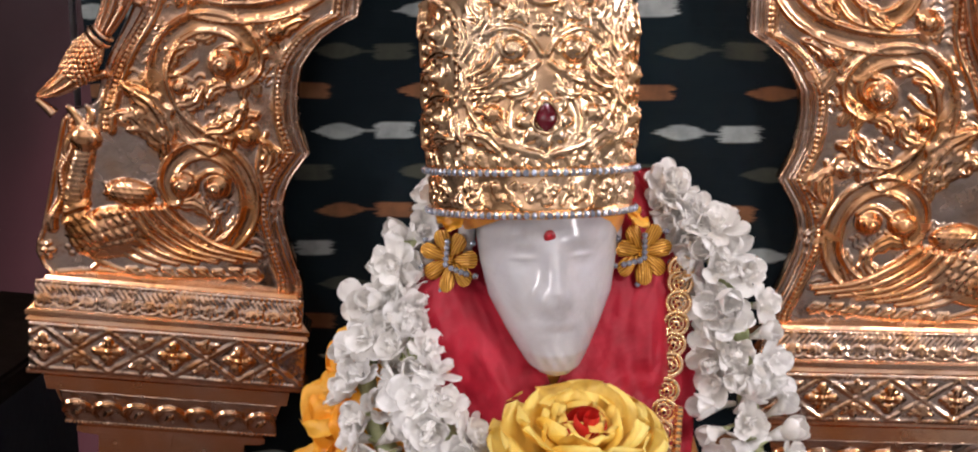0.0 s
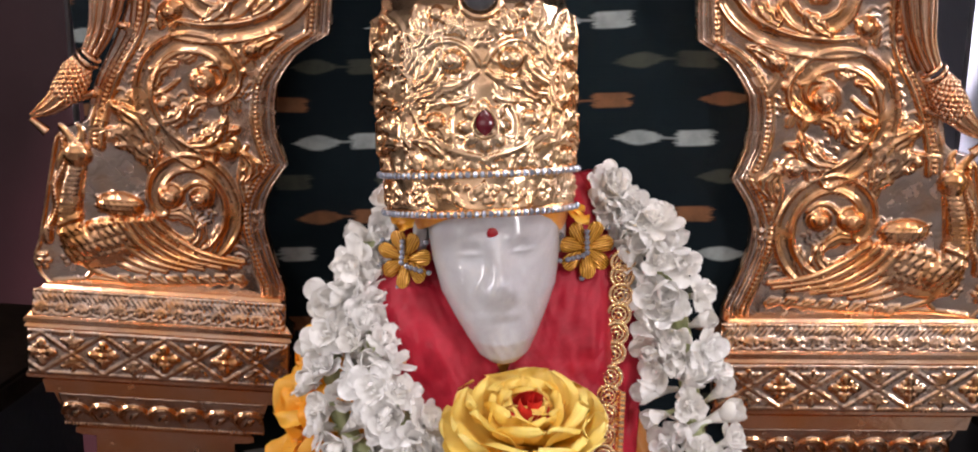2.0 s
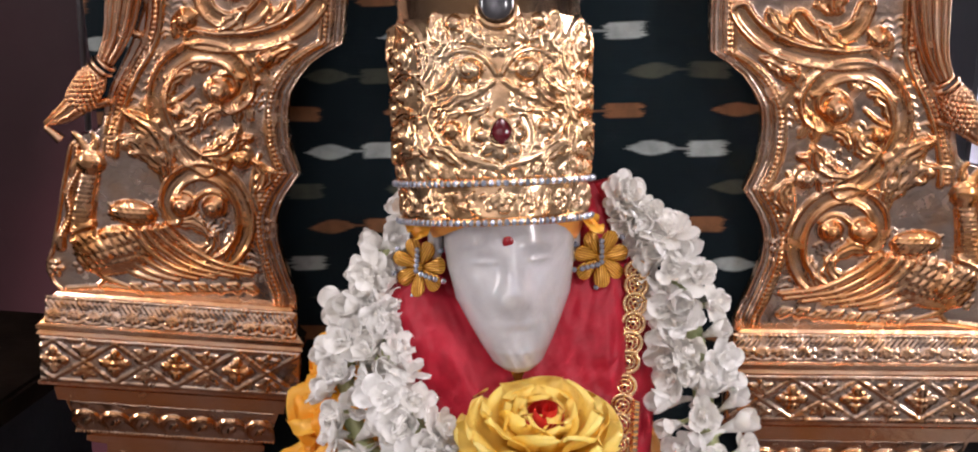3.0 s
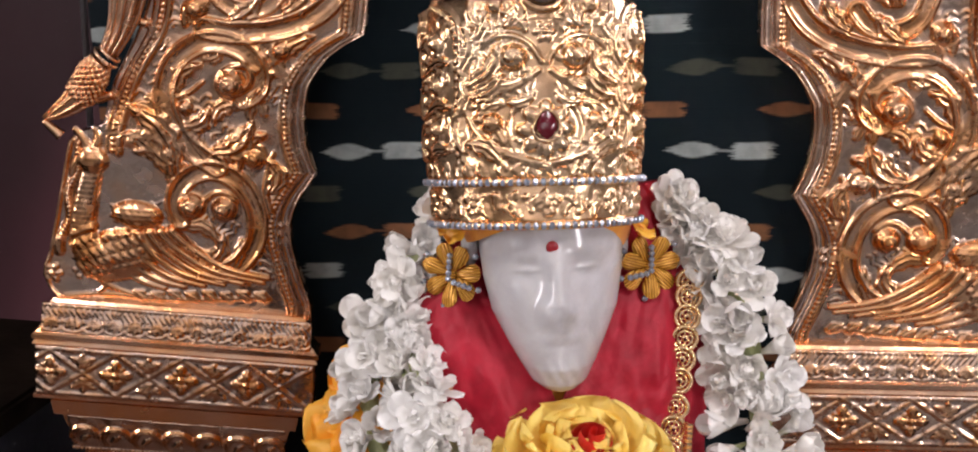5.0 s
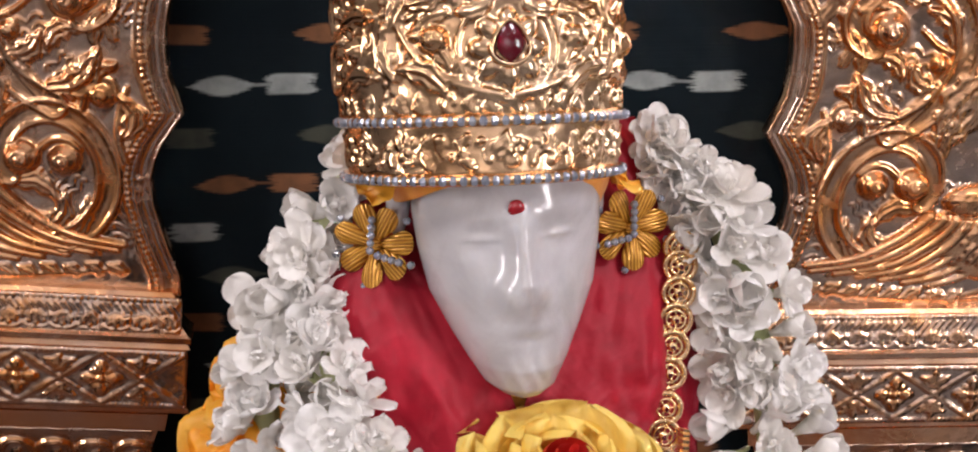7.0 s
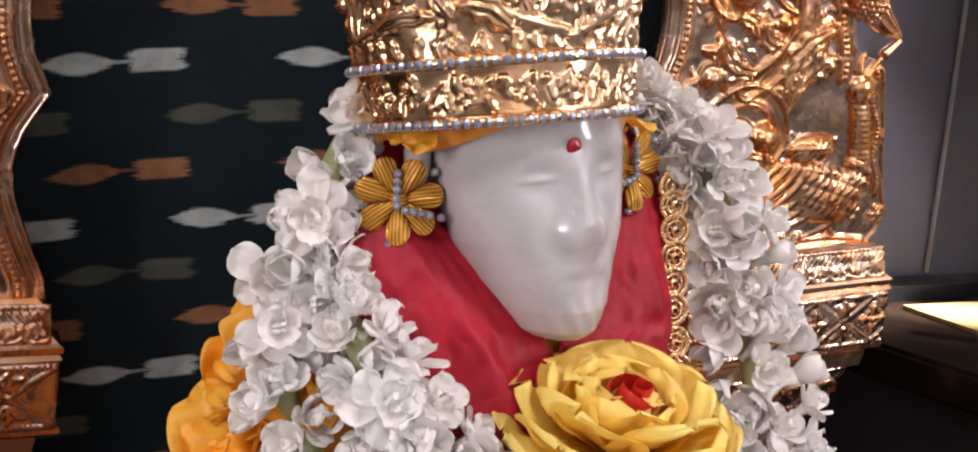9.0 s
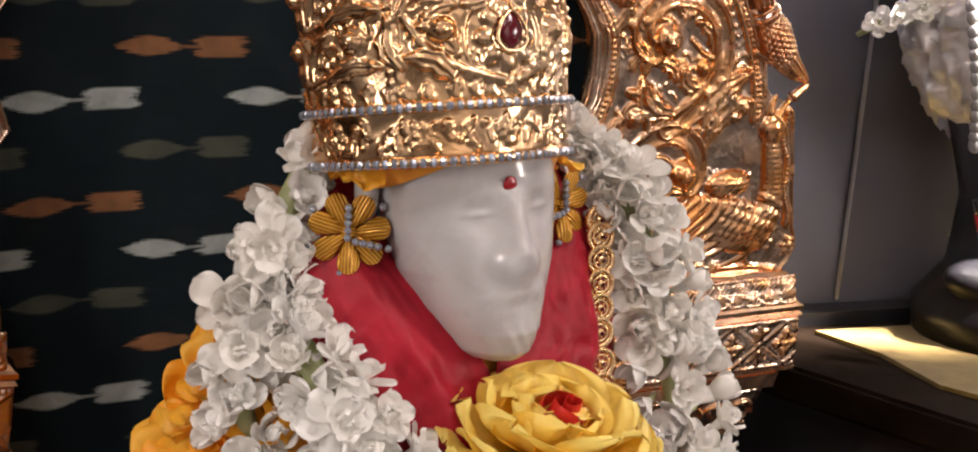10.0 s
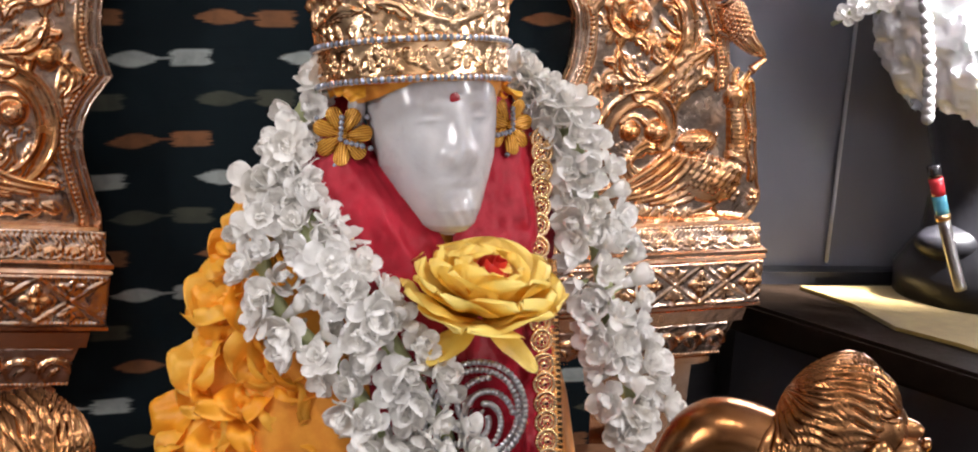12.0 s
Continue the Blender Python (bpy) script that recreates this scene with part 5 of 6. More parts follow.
def jasmine(seed, opened):
    """A waxy double flower: six oval outer petals and a cup of smaller ones on a short tube."""
    rnd = random.Random(seed)
    pieces = []
    for ring, (n, lean, size, bend) in enumerate(((6, 12, 1.0, 0.0), (4, 44, 0.82, 0.45), (2, 66, 0.52, 0.8))):
        for k in range(n):
            L = 0.0150 * size * rnd.uniform(0.82, 1.14)
            p = petal(L, L * rnd.uniform(0.74, 0.92), 0.8, bend + 0.8 * (1 - opened) + rnd.uniform(-0.35, 0.3), 9, 8, 0.18, 0.0026, seed + k)
            pieces.append(moved(p, pose(0, 0, 0.0014 * ring, 0, 0, 360 * (k + 0.5 * ring) / n + rnd.uniform(-14, 14)) @ pose(0.001, 0, 0, 0, -(lean + 30 * (1 - opened)) + rnd.uniform(-16, 14), 0)))
    pieces.append(tube([(0, 0, -0.012), (0.0008, 0, -0.006), (0, 0, 0.002)], [0.0013, 0.0019, 0.0034], 7))
    return pieces


def bud(seed):
    pieces = []
    for k in range(6):
        p = petal(0.0165, 0.0115, 1.2, 0.95, 9, 7, 0.2, 0.0008, seed + k)
        pieces.append(moved(p, pose(0, 0, 0, 0, 0, 60 * k) @ pose(0.0012, 0, 0, 0, -46 - 8 * (k % 2), 0)))
    pieces.append(tube([(0, 0, -0.013), (0.0008, 0, -0.006), (0, 0, 0.003)], [0.0013, 0.0020, 0.0042], 7))
    return pieces


FLOWERS = []
for s in range(7):
    FLOWERS.append(mesh_of("flower", *joined(jasmine(s * 11 + 3, (1.0, 0.75, 0.4, 0.9, 0.15, 0.55, 0.3)[s])), WHITE))
for s in range(2):
    FLOWERS.append(mesh_of("flower", *joined(bud(s * 5 + 2)), WHITE))
STALK = mesh_of("stalk", *tube([(0, 0, -0.011), (0.0006, 0, -0.005), (0, 0, 0.001)], [0.0011, 0.0016, 0.0022], 6), GREEN)


def facing(p, d, spin):
    """A pose at p whose z axis points along d."""
    q = Vector(d).to_track_quat("Z", "Y").to_matrix().to_4x4()
    return Matrix.Translation(p) @ q @ pose(0, 0, 0, 0, 0, spin)


def garland(lines, counts, spread, seed, label):
    rnd = random.Random(seed)
    g = thing("flower_garland", None, pose(0, 0, 0), label, "garland", "garlands")
    for line, n, w in zip(lines, counts, spread):
        pts = curve(line, n)
        for i, p in enumerate(pts):
            d = pts[min(i + 1, n - 1)] - pts[max(0, i - 1)]
            d /= np.linalg.norm(d) + 1e-9
            side = np.cross(d, (0, -1, 0))
            side /= np.linalg.norm(side) + 1e-9
            out = np.cross(side, d)
            if out[1] > 0:
                out = -out
            a = (-1, 0.1, 1)[i % 3] * rnd.uniform(0.7, 1.0) + rnd.uniform(-0.15, 0.15)
            near = min(1.0, 0.12 + 3.0 * i / n)
            q = p + side * a * w * near + out * (0.006 * (1 - abs(a)) + rnd.uniform(-0.002, 0.003))
            axis = out * 0.75 + side * a * 0.9 + np.array((0, 0, 0.15)) + np.array([rnd.uniform(-0.55, 0.55) for _ in range(3)])
            me = rnd.choice(FLOWERS)
            f = part("flower", me, g, facing(q, axis, rnd.uniform(0, 360)) @ Matrix.Scale(rnd.uniform(0.95, 1.28) * (0.85 + 0.15 * near), 4))
            if i % 2 == 0:
                part("stalk", STALK, g, facing(q - axis * 0.004, axis, 0))
        core = tube([tuple(x) for x in curve([(x, y + 0.006, z) for x, y, z in line], 40)], 0.0065, 8)
        part("thread_core", mesh_of("thread_core", *core, GREEN), g, None, "greenish stalks bound with thread")
    return g


garland([[(-0.068, 0.066, 1.212), (-0.079, 0.060, 1.188), (-0.094, 0.053, 1.164), (-0.106, 0.047, 1.138), (-0.113, 0.040, 1.116), (-0.112, 0.029, 1.092), (-0.106, 0.015, 1.068), (-0.088, 0.004, 1.048), (-0.066, -0.007, 1.030), (-0.046, -0.012, 1.005), (-0.034, -0.016, 0.98), (-0.022, -0.018, 0.95)],
         [(-0.086, 0.052, 1.155), (-0.088, 0.038, 1.135), (-0.079, 0.010, 1.107), (-0.061, -0.010, 1.087), (-0.045, -0.014, 1.065), (-0.029, -0.018, 1.042), (-0.012, -0.020, 1.014), (0.003, -0.022, 0.99), (0.014, -0.024, 0.955)]],
        (38, 40), (0.0095, 0.0135), 4, "thick garland of white jasmine flowers hanging over the orange robe")
garland([[(0.058, 0.090, 1.2145), (0.072, 0.084, 1.205), (0.0875, 0.075, 1.1885), (0.0985, 0.067, 1.170), (0.107, 0.061, 1.152), (0.116, 0.055, 1.124), (0.122, 0.050, 1.094), (0.1275, 0.044, 1.060), (0.140, 0.037, 1.015), (0.156, 0.029, 0.968)]],
        (54,), (0.0175,), 9, "white jasmine flower garland hanging beside the gold chain")


def petal_mass():
    rnd = random.Random(3)
    shapes = [mesh_of("petal", *petal(0.058, 0.050, 0.5 + 0.15 * s, 0.6 - 0.3 * s, 12, 11, 0.1, 0.022, s * 3 + 1), ORANGE) for s in range(6)]
    g = thing("petal_garland", None, pose(0, 0, 0), "garland of large orange petals over the sleeve of the robe", "garland", "garlands")
    for i in range(270):
        k = i / 269
        z = 1.106 - 0.225 * k
        cx = np.interp(z, (0.9, 0.96, 1.0, 1.05, 1.105), (-0.109, -0.105, -0.100, -0.100, -0.104))
        w = np.interp(z, (0.9, 0.96, 1.0, 1.05, 1.105), (0.051, 0.047, 0.039, 0.028, 0.016))
        a = rnd.uniform(-1.5, 1.95)
        p = (cx + w * math.sin(a), 0.062 - w * math.cos(a) * 0.85, z + rnd.uniform(-0.008, 0.008))
        down = Vector((math.sin(a) * 0.5, -math.cos(a) * 0.4 - 0.1, -1 + rnd.uniform(-0.1, 0.9)))
        out = Vector((math.sin(a), -math.cos(a), 0.35 + rnd.uniform(-0.25, 0.25)))
        side = out.cross(down).normalized()
        xax = side.cross(out).normalized()
        m = Matrix((xax, -side, out.normalized())).transposed().to_4x4()
        part("petal", rnd.choice(shapes), g, Matrix.Translation(p) @ m @ pose(-0.018, 0, 0.002, 0, -8 + rnd.uniform(-14, 10), rnd.uniform(-50, 50)) @ Matrix.Scale(rnd.uniform(0.6, 0.95) * min(1.0, 0.55 + 2.2 * k), 4))
    return g


petal_mass()
# loose folds of the head cloth beside the ears
rnd_fold = random.Random(21)
for side, n in ((-1, 4), (1, 4)):
    for i in range(n):
        me = mesh_of("fold", *petal(0.0165, 0.016, 0.6, 0.8, 10, 9, 0.1, 0.006, 40 + i + side * 3), ORANGE)
        a = radians(72 + 11 * i) * side
        part("fold", me, head_wrap, pose(0.050 * math.sin(a), 0.050 - 0.054 * math.cos(a), 0.006, 0, 0, math.degrees(a) - 90) @ pose(0, 0, 0, rnd_fold.uniform(-25, 25), 62 + rnd_fold.uniform(-14, 16), rnd_fold.uniform(-20, 20)), "loose orange fold beside the ear")


def bud_roll(turns=2.6, n=90, rows=12):
    """A petal rolled into a pointed heart."""
    verts = []
    for i in range(n):
        k = i / (n - 1)
        a = 2 * math.pi * turns * k
        h = 0.0265 - 0.0075 * k ** 1.5 + 0.0012 * math.sin(a * 1.5)
        for j in range(rows):
            q = j / (rows - 1)
            r = (0.0010 + 0.0105 * k) * (0.62 + 0.75 * math.sin(math.pi * (0.12 + 0.66 * q))) * (1.0 if q < 0.9 else 1.05)
            verts.append((r * math.cos(a), r * math.sin(a), h * q))
    return verts, grid_faces(n, rows, False)


def rose():
    g = thing("rose", None, pose(0.0235, -0.011, 1.069, 13, 0, 8), "large yellow rose with a red heart pinned on the shawl", "flower")
    rnd = random.Random(8)
    # petals a ring, length, width, lean, lift, sideways wrap, bend, roll of the lip
    rings = ((6, 0.0560, 0.068, 17, -0.005, 0.35, 0.40, 0.12), (6, 0.0510, 0.062, 18, -0.002, 0.50, 0.58, 0.14), (5, 0.0470, 0.056, 29, 0.001, 0.70, 0.72, 0.14), (5, 0.0400, 0.050, 43, 0.002, 0.95, 0.75, 0.12), (5, 0.0320, 0.040, 55, 0.003, 1.15, 0.65, 0.10))
    for ring, (n, L, W, lean, lift, cup, bend, roll) in enumerate(rings):
        for k in range(n):
            me = mesh_of("petal", *petal(L * rnd.uniform(0.93, 1.06), W, cup, bend + rnd.uniform(-0.12, 0.12), 16, 17, 0.0, 0.0085, ring * 10 + k, roll), YELLOW)
            part("petal", me, g, pose(0, 0, lift, 0, 0, 360 * (k + 0.45 * ring) / n + rnd.uniform(-8, 8)) @ pose(0.002, 0, 0, 0, -lean + rnd.uniform(-4, 4), 0) @ pose(0, 0, 0, rnd.uniform(-7, 7), 0, 0))
    for k in range(9):
        me = mesh_of("inner_petal", *petal(0.026 * rnd.uniform(0.85, 1.1), 0.0155, 0.9, 0.5, 10, 9, 0.35, 0.004, 90 + k, 0.1), YELLOW)
        part("inner_petal", me, g, pose(0, 0, 0.006, 0, 0, 40 * k + rnd.uniform(-9, 9)) @ pose(0.007, 0, 0, 0, -58 + rnd.uniform(-9, 6), 0), "small folded yellow inner petal")
    part("heart_petal", mesh_of("heart_petal", *bud_roll(), BUDRED), g, pose(0.001, -0.002, 0.013, 8, 4, 30) @ Matrix.Scale(0.98, 4), "tightly rolled red heart")
    for a in (-150, -56):
        me = mesh_of("sepal", *petal(0.042, 0.022, 0.6, -0.35, 10, 9, 0.95, 0.003, 3 + a * 0.01), YELLOW)
        part("sepal", me, g, pose(0, 0, -0.012, 0, 0, a) @ pose(0.006, 0, 0, 0, 6, 0), "pale pointed petal below the rose")
    return g


rose()


def earring(m, mirror):
    g = thing("flower_earring", None, m, "amber flower shaped earring edged with rhinestones", "earring", "earrings")
    for k in range(7):
        me = mesh_of("ear_petal", *petal(0.0185, 0.0126, -1.5, -0.5, 11, 11, 0.12, 0.0008, k), EARGOLD)
        part("ear_petal", me, g, pose(0, 0, 0, 0, 0, 360 / 7 * k + 12) @ pose(0.002, 0, 0.001 * (k % 2), 7 * (k % 3 - 1), -16 - 6 * (k % 2), 0))
    stone = mesh_of("stone", *ball((0, 0, 0), 0.0021, 8, 6), DIAMOND, False)
    for k in range(5):
        part("stone", stone, g, pose(-0.0005, 0.0120 - 0.0036 * k, 0.0035))
    for k in range(4):
        part("stone", stone, g, pose(mirror * (0.0036 + 0.0036 * k), -0.0042 - 0.0006 * k, 0.0035))
    for a in (-100, -20, 40, 150, 200):
        part("stone", stone, g, pose(0.0205 * math.cos(radians(a)), 0.0205 * math.sin(radians(a)), 0.0005))
    part("boss", mesh_of("boss", *ball((0, 0, 0.001), 0.004, 12, 8, (1, 1, 0.7)), EARGOLD), g)
    return g


earring(facing((-0.0620, 0.036, 1.1700), (-0.30, -0.93, 0.12), 0) @ Matrix.Scale(0.95, 4), 1)
earring(facing((0.0525, 0.0575, 1.1770), (0.42, -0.90, 0.12), 0) @ Matrix.Scale(0.95, 4), -1)


def link_chain(line, n, radius, label):
    g = thing("necklace", None, pose(0, 0, 0), label, "necklace", "necklaces")
    ring = [(radius * math.cos(a), radius * math.sin(a), 0) for a in np.linspace(0, 2 * math.pi, 25)]
    spokes = [tube([(0, 0, 0.0006), (radius * math.cos(a), radius * math.sin(a), 0)], 0.0006, 5) for a in np.linspace(0, 2 * math.pi, 7)[:-1]]
    rimb = [ball((radius * 1.06 * math.cos(a), radius * 1.06 * math.sin(a), 0.0004), 0.0011, 5, 4) for a in np.linspace(0, 2 * math.pi, 23)[:-1]]
    link = mesh_of("link", *joined([tube(ring, 0.0015, 6), tube([(0.62 * x, 0.62 * y, 0.0004) for x, y, z in ring], 0.0009, 5)] + spokes + rimb + [ball((0, 0, 0.0005), 0.0026, 8, 6, (1, 1, 0.6))]), CHAIN)
    stone = mesh_of("stone", *ball((0, 0, 0.001), 0.0013, 6, 4), RUBY)
    pts = curve(line, n)
    for i, p in enumerate(pts):
        m = facing(p, (0.10, -1, 0.12), i * 11)
        a = part("link", link, g, m)
        part("stone", stone, a, pose(0, 0, 0.0022))
    return g


link_chain([(0.076, 0.062, 1.172), (0.0765, 0.056, 1.150), (0.0735, 0.046, 1.115), (0.071, 0.030, 1.085), (0.070, 0.016, 1.055), (0.072, 0.004, 1.02), (0.074, -0.004, 0.985), (0.076, -0.01, 0.95)], 19, 0.0070, "gold necklace of pierced round links with small red stones")
link_chain([(-0.062, 0.044, 1.160), (-0.061, 0.026, 1.130), (-0.055, 0.008, 1.10), (-0.050, 0.000, 1.07), (-0.058, 0.0, 1.03), (-0.054, -0.008, 0.98)], 13, 0.0066, "gold necklace of pierced round links under the garland")


strip_line = curve([(0.080, 0.030, 1.095), (0.080, 0.016, 1.06), (0.081, 0.005, 1.02), (0.083, -0.004, 0.98), (0.084, -0.01, 0.95)], 40)
strip_chain = thing("flat_chain", None, pose(0, 0, 0), "flat polished pale gold chain beside the necklace", "necklace", "necklaces")
plate = mesh_of("chain_plate", *tube([(0, 0, -0.0018), (0, 0, 0.0018)], [0.0028, 0.0028], 4, 0.3), CHAIN, False)
for q in strip_line:
    part("chain_plate", plate, strip_chain, pose(*q, 8, 0, 12))


def brooch():
    g = thing("brooch", None, facing((0.0215, -0.0175, 1.003), (0.10, -1, 0.12), 0), "silver brooch set with rhinestones in a rose spiral", "brooch")
    stone = mesh_of("stone", *ball((0, 0, 0), 0.0023, 7, 5, (1, 1, 0.8)), STEEL, False)
    for r, n in ((0.0335, 62), (0.0285, 52)):
        for k in range(n):
            a = 2 * math.pi * k / n
            part("stone", stone, g, pose(r * math.cos(a), r * math.sin(a), 0.002))
    # five curved rows of stones that wind inwards like the petals of a rose
    for arm in range(5):
        for k in range(15):
            a, r = 2 * math.pi * arm / 5 + 0.155 * k, 0.0245 - 0.00115 * k
            part("stone", stone, g, pose(r * math.cos(a), r * math.sin(a), 0.003))
    part("frame", mesh_of("frame", *tube([(0.0325 * math.cos(a), 0.0325 * math.sin(a), 0) for a in np.linspace(0, 2 * math.pi, 49)], 0.0016, 6), SILVER), g)
    part("centre", mesh_of("centre", *ball((0, 0, 0.001), 0.004, 10, 8), RUBY), g)
    return g


brooch()

# ---- two gilt lions at the front of the throne ----


def combed(c, radii, locks, depth, twist, tilt=0.0, n=400, m=34):
    """A rounded mass of hair combed back from its +x end: grooves run from there to the other end, breaking up on the way."""
    verts = []
    ct, st = math.cos(radians(tilt)), math.sin(radians(tilt))
    for i in range(m + 1):
        a = math.pi * i / m
        for j in range(n):
            b = 2 * math.pi * j / n
            w = noise.noise((math.cos(b) * 2.2, math.sin(b) * 2.2, a * 1.8 + c[0] * 90))
            groove = abs(math.sin(0.5 * locks * (b + twist * a) + 2.2 * w))
            fine = abs(math.sin(1.7 * locks * (b + twist * a) + 4.0 * w))
            k = math.sin(a) ** 0.6
            r = 1 + k * (depth * (groove - 0.6) + 0.25 * depth * fine + 0.05 * w)
            x, y, z = math.cos(a) * r * radii[0], math.sin(a) * math.sin(b) * r * radii[1], math.sin(a) * math.cos(b) * r * radii[2]
            verts.append((c[0] + x * ct - z * st, c[1] + y, c[2] + x * st + z * ct))
    return verts, grid_faces(m + 1, n, True, True)


def lion_mesh():
    """A standing lion facing +x; origin at the middle of its head."""
    pieces = [ball((0.008, 0, -0.001), 0.0225, 30, 22, (1.0, 0.86, 1.02)),
              ball((0.025, 0, -0.010), 0.0135, 24, 16, (1.20, 0.95, 0.80)), ball((0.022, 0, 0.002), 0.0105, 20, 14, (1.6, 0.62, 0.70)),
              ball((0.0400, 0, -0.0050), 0.0042, 14, 10, (0.8, 1.35, 0.9)), ball((0.022, 0, -0.021), 0.0090, 18, 12, (1.20, 0.85, 0.55))]
    for s in (-1, 1):
        pieces += [ball((0.033, s * 0.0056, -0.0100), 0.0076, 16, 12, (1.05, 0.9, 0.85)), ball((0.0225, s * 0.0098, 0.0050), 0.0034, 12, 8),
                   ball((0.0195, s * 0.0105, 0.0100), 0.0050, 14, 10, (1.2, 1.2, 0.5)), ball((0.015, s * 0.0145, -0.009), 0.0085, 14, 10),
                   ball((-0.002, s * 0.0240, 0.010), 0.0075, 14, 10, (0.45, 0.8, 1.2))]
    # mane: crest over the brow, ruff round the head, chest hair
    pieces += [combed((0.003, 0, 0.019), (0.0235, 0.0215, 0.0150), 22, 0.15, 0.25, -35),
               combed((-0.013, 0, 0.002), (0.0300, 0.0330, 0.0390), 30, 0.10, 0.45, -30),
               combed((-0.024, 0, -0.022), (0.0280, 0.0325, 0.0420), 30, 0.10, -0.4, -55),
               combed((-0.012, 0, -0.058), (0.0440, 0.0290, 0.0290), 24, 0.12, 0.3, 80)]
    pieces.append(tube(curve([(-0.018, 0, -0.018), (-0.045, 0, -0.024), (-0.066, 0, -0.019), (-0.084, 0, -0.022), (-0.097, 0, -0.045), (-0.099, 0, -0.085)], 30), [0.016 + 0.0065 * math.sin(k * 0.11) for k in range(30)], 28))
    pieces += [tube([(x, s * 0.014, -0.03), (x + 0.002, s * 0.017, -0.06), (x + 0.004, s * 0.017, -0.115)], [0.013, 0.010, 0.009], 14) for s in (-1, 1) for x in (-0.084, 0.000)]
    return mesh_of("lion_figure", *joined(pieces), LIONGOLD)


LION = lion_mesh()
for x, y, z, turn in ((0.206, -0.150, 1.043, -34), (-0.228, -0.150, 1.032, -80)):
    thing("lion_figure", LION, pose(x, y, z, 0, 0, turn) @ Matrix.Scale(0.95, 4), "gilded lion figure with combed mane at the throne's front", "lion figure", "lions of the throne")
    slab("lion_stand", x - 0.12 if x > 0 else x - 0.06, x + 0.06 if x > 0 else x + 0.12, y - 0.06, y + 0.06, 0.0, z - 0.1, BLACK, "", "dark stand beneath the gilded lion", "stand")

flower_yellow = thing("loose_flower", None, pose(0.262, -0.172, 0.9990, -12, 10, 30), "small yellow flower laid beside the gilded lion", "flower")
for k in range(9):
    ring = k // 5
    part("petal", mesh_of("petal", *petal(0.030 - 0.006 * ring, 0.026, 0.5, 0.5 + 0.3 * ring, 10, 9, 0.1, 0.004, 120 + k, 0.1), YELLOW), flower_yellow, pose(0, 0, 0.002 * ring, 0, 0, 72 * k + 36 * ring) @ pose(0.002, 0, 0, 0, -18 - 24 * ring, 0))
part("calyx", mesh_of("calyx", *tube([(0, 0, -0.055), (0.001, 0, -0.02), (0, 0, 0.003)], [0.004, 0.004, 0.007], 10), GREEN), flower_yellow, None, "pale green calyx and stalk")

# ---- side altar beyond the throne ----
def prism(outline, z0, z1, bevel=0.0):
    """An upright block over an outline of (x, y), counter-clockwise."""
    bm = bmesh.new()
    low, high = [bm.verts.new((x, y, z0)) for x, y in outline], [bm.verts.new((x, y, z1)) for x, y in outline]
    n = len(outline)
    bm.faces.new(low[::-1]), bm.faces.new(high)
    for i in range(n):
        bm.faces.new((low[i], low[(i + 1) % n], high[(i + 1) % n], high[i]))
    if bevel:
        bmesh.ops.bevel(bm, geom=bm.edges[:], offset=bevel, segments=2, affect="EDGES")
    return bm


table = thing("altar_table", None, pose(0, 0, 0), "dark wooden altar table set askew behind the throne", "table")
part("tabletop", done("tabletop", prism(((0.395, 0.430), (0.595, 0.015), (1.40, 0.015), (1.40, 0.480), (0.395, 0.480)), 0.922, 0.956, 0.004), WOOD), table)
part("table_side", done("table_side", prism(((0.425, 0.430), (0.615, 0.035), (1.38, 0.035), (1.38, 0.465), (0.425, 0.465)), 0.0, 0.9215), BLACK), table)
thing("table_cloth", done("table_cloth", prism(((0.505, 0.445), (0.528, 0.372), (0.526, 0.290), (0.560, 0.235), (0.625, 0.060), (1.36, 0.060), (1.36, 0.445)), 0.9565, 0.9605), MUSTARD), None, "mustard yellow cloth laid loosely on the altar table", "cloth")
left_table = thing("side_table", None, pose(-0.5, 0, 0), "dark brown wooden side table beside the throne", "table")
part("tabletop", done("tabletop", box(0.9, 0.50, 0.026, 0.004), WOOD), left_table, pose(-0.45, 0.245, 0.930))
part("table_side", done("table_side", box(0.84, 0.46, 0.93), BLACK), left_table, pose(-0.46, 0.245, 0.0))
thing("metal_pole", mesh_of("metal_pole", *joined([tube([(0, 0, 0), (0, 0, 1.2)], 0.0032, 12), tube([(0, 0, 0), (0, 0, 0.012)], 0.014, 20)]), STEEL), pose(-0.520, 0.480, 0.956), "thin polished metal pole standing on the side table", "pole")
screen = thing("back_screen", None, pose(0, 0, 0), "smooth grey metal back screen with a bright vertical strip", "screen")
part("screen_panel", done("screen_panel", box(1.1, 0.02, 1.43), GREY), screen, pose(0.93, 0.510, 0.97))
part("strip", done("strip", box(0.004, 0.004, 0.62, 0.001), STEEL), screen, pose(0.563, 0.494, 0.975), "thin bright metal strip")
part("screen_foot", done("screen_foot", box(1.1, 0.10, 0.97), BLACK), screen, pose(0.93, 0.52, 0.0))


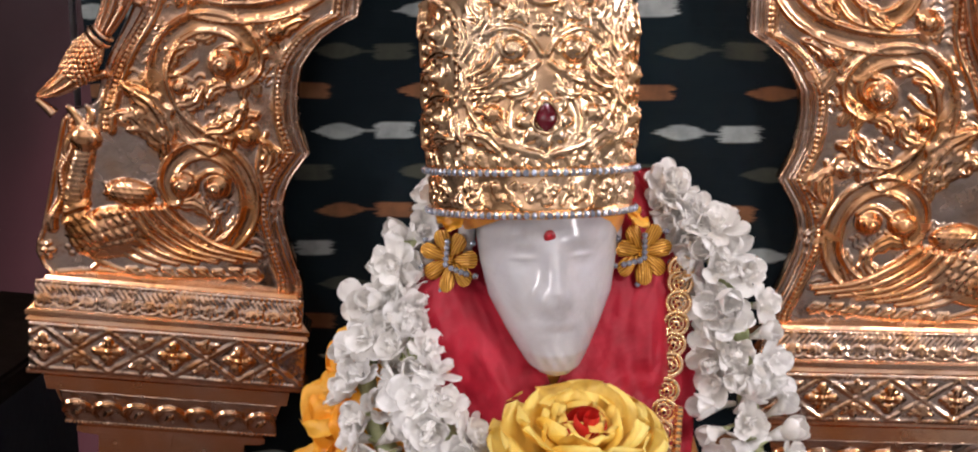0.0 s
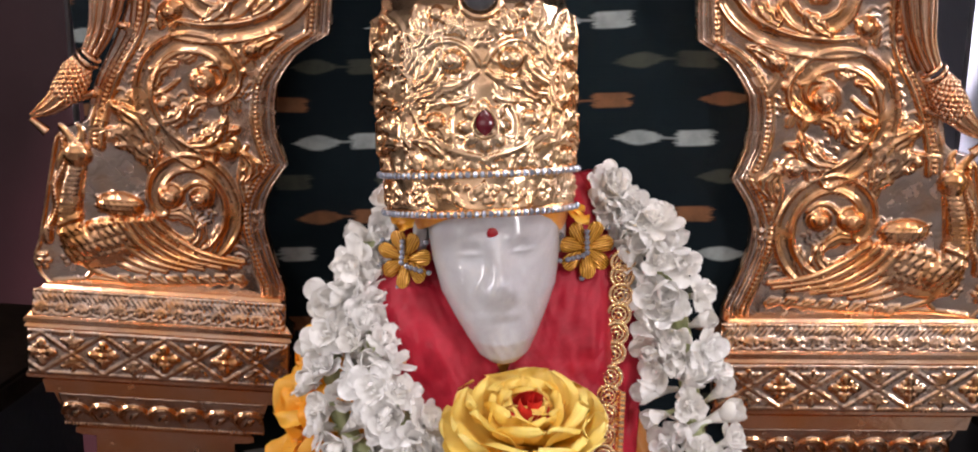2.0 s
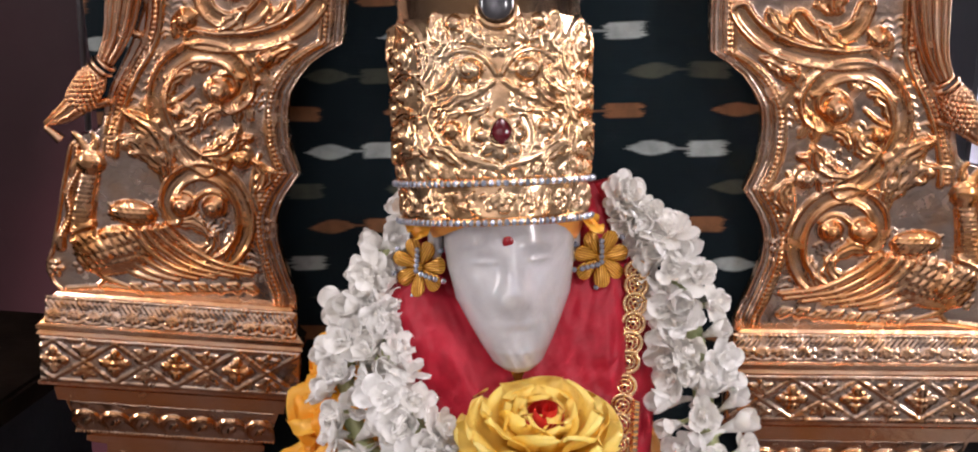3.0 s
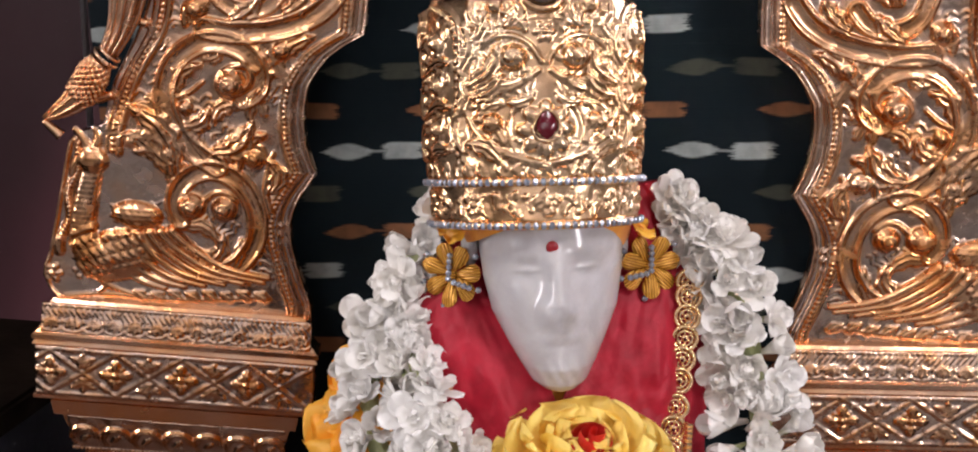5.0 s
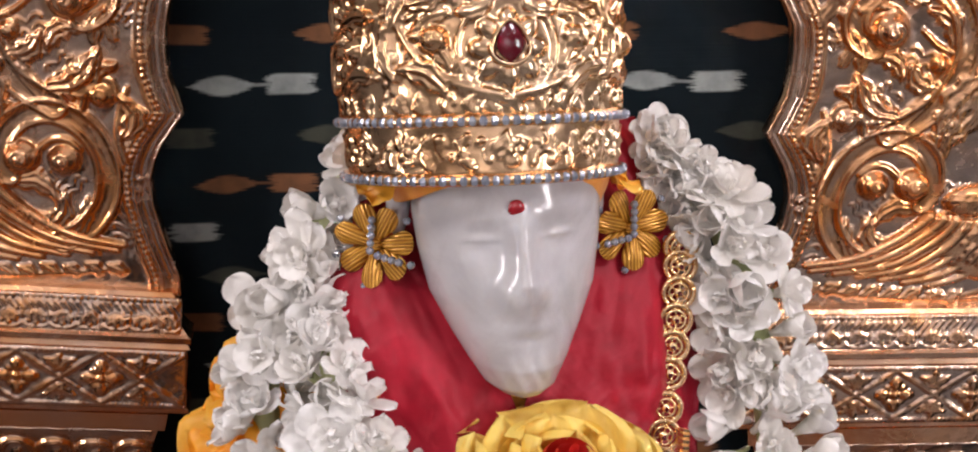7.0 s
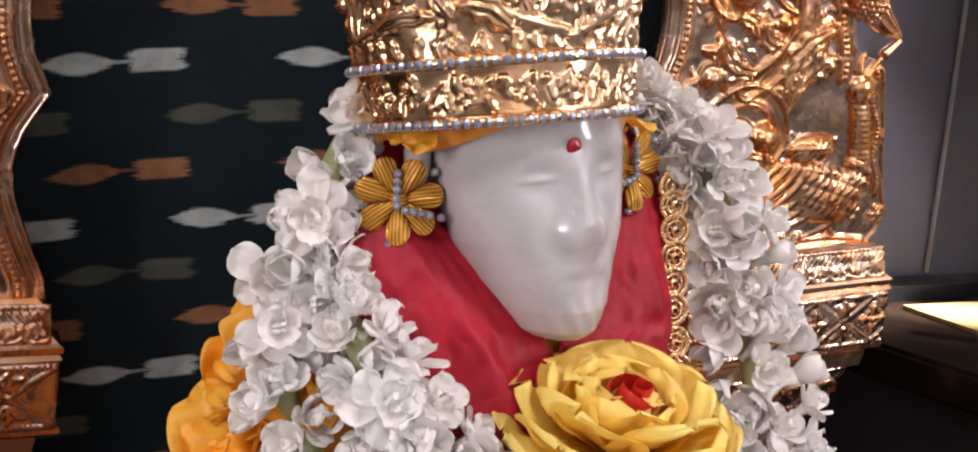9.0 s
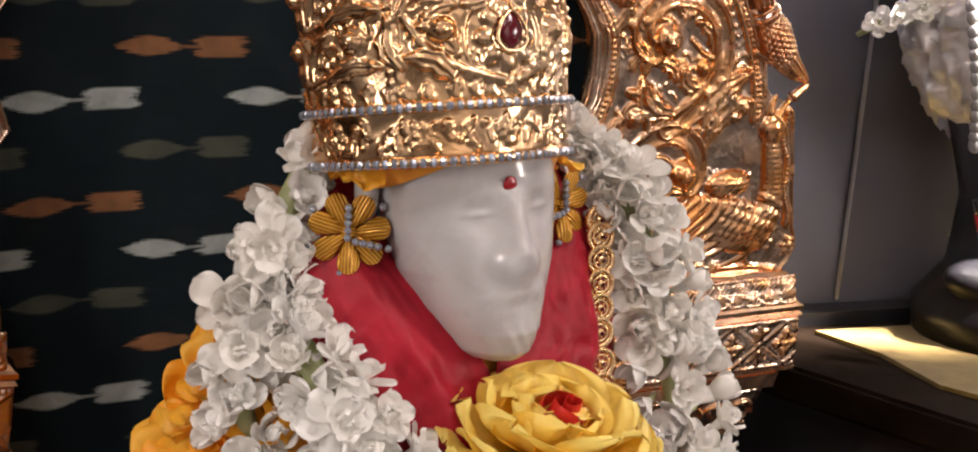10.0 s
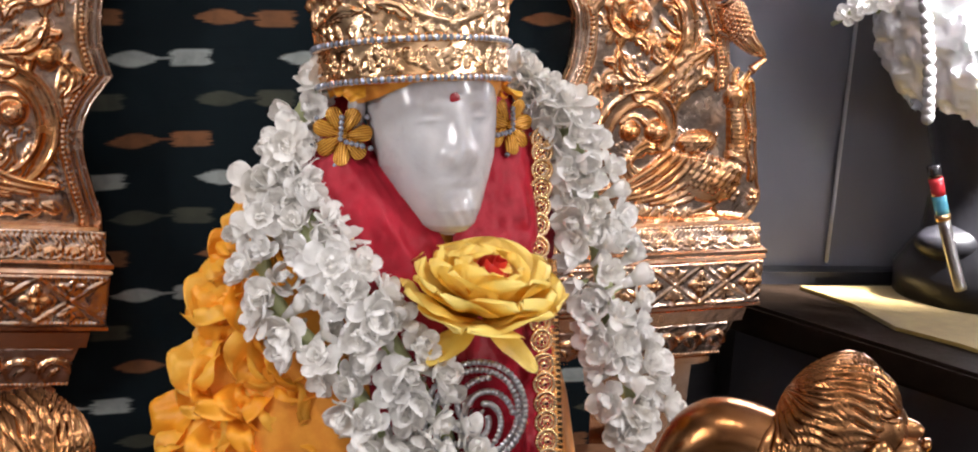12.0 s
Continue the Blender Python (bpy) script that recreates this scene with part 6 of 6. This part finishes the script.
def silver_figure():
    """A seated silver idol wrapped in crumpled foil-like drapery, with bead strings and a painted mace."""
    g = thing("silver_figure", None, pose(0.692, 0.40, 0.9605), "silver idol in crumpled silver drapery with bead strings", "idol")
    rows, cols = 100, 130
    rnd = random.Random(31)
    verts = []
    for i in range(rows):
        k = i / (rows - 1)
        z = 0.168 + 0.352 * k
        w = np.interp(k, (0, 0.1, 0.3, 0.6, 1.0), (0.105, 0.128, 0.158, 0.17, 0.16))
        for j in range(cols):
            b = 2 * math.pi * j / cols
            q = (math.cos(b) * 3, math.sin(b) * 3, z * 12)
            r = w * (1 + 0.14 * abs(noise.noise(q)) + 0.14 * abs(noise.noise((q[0] * 2.5, q[1] * 2.5, q[2] * 2.2))) + 0.13 * abs(noise.noise((q[0] * 5, q[1] * 5, q[2] * 2.5))) - 0.08)
            r *= 1 + rnd.uniform(-0.007, 0.007)
            verts.append((r * math.cos(b), r * 0.55 * math.sin(b), z + rnd.uniform(-0.003, 0.003) - 0.048 * (1 - k) * math.cos(b)))
    part("drapery", mesh_of("drapery", verts, grid_faces(rows, cols, True), FOIL), g, None, "crumpled shining silver drapery")
    base = [lathe([(0.005, 0.0), (0.085, 0.0), (0.088, 0.03), (0.062, 0.07), (0.058, 0.14), (0.075, 0.20), (0.09, 0.24)], 28), ball((0.0, -0.03, 0.035), 0.040, 20, 14, (1.1, 1, 0.8)), ball((-0.05, -0.02, 0.065), 0.035, 18, 12, (1.2, 0.9, 0.6)), ball((0.06, -0.03, 0.03), 0.035, 16, 12, (1, 1, 0.8))]
    part("feet", mesh_of("feet", *joined(base), BLACK), g, None, "dark rounded base")
    strings = (([(-0.16, -0.06, 0.36), (-0.155, -0.075, 0.30), (-0.150, -0.085, 0.25), (-0.145, -0.085, 0.20)], PEARL, 0.0075, 17, "string of large pale beads"),
               ([(-0.10, -0.10, 0.40), (-0.085, -0.11, 0.32), (-0.075, -0.12, 0.25), (-0.065, -0.12, 0.20)], EMERALD, 0.0085, 14, "string of green beads"))
    for line, mat, r, n, lab in strings:
        for p in curve(line, n):
            part("bead", mesh_of("bead", *ball((0, 0, 0), r, 10, 8, (0.9, 0.9, 1)), mat), g, pose(*p), lab)
    for k, q in enumerate(((-0.152, -0.030, 0.330), (-0.166, -0.020, 0.318), (-0.180, -0.008, 0.310), (-0.192, 0.004, 0.302), (-0.172, -0.014, 0.336))):
        part("flower", FLOWERS[k], g, facing(q, (-0.6, -0.8, 0.2 * (k - 2)), 50 * k) @ Matrix.Scale(0.95, 4), "pale flower tucked into the drapery")
        part("stalk", STALK, g, facing(q, (-0.3 + 0.2 * k, -0.7, 0.5), 0) @ Matrix.Scale(2.2, 4), "green stalk")
    mace = [(-0.136, -0.088, 0.165), (-0.122, -0.092, 0.120), (-0.104, -0.096, 0.07), (-0.088, -0.100, 0.03)]
    p = curve(mace, 24)
    for name, a, b, mat, r, lab in (("band", 0, 4, BLACKBEAD, 0.007, "black band"), ("band", 3, 7, REDBEAD, 0.0075, "red band"), ("band", 6, 10, BLUEBEAD, 0.0072, "blue band"), ("band", 9, 11, CHAIN, 0.008, "gold ring"), ("rod", 10, 24, STEEL, 0.0062, "silver rod")):
        part(name, mesh_of(name, *tube(p[a:b], r, 14), mat), g, None, lab)
    return g


silver_figure()
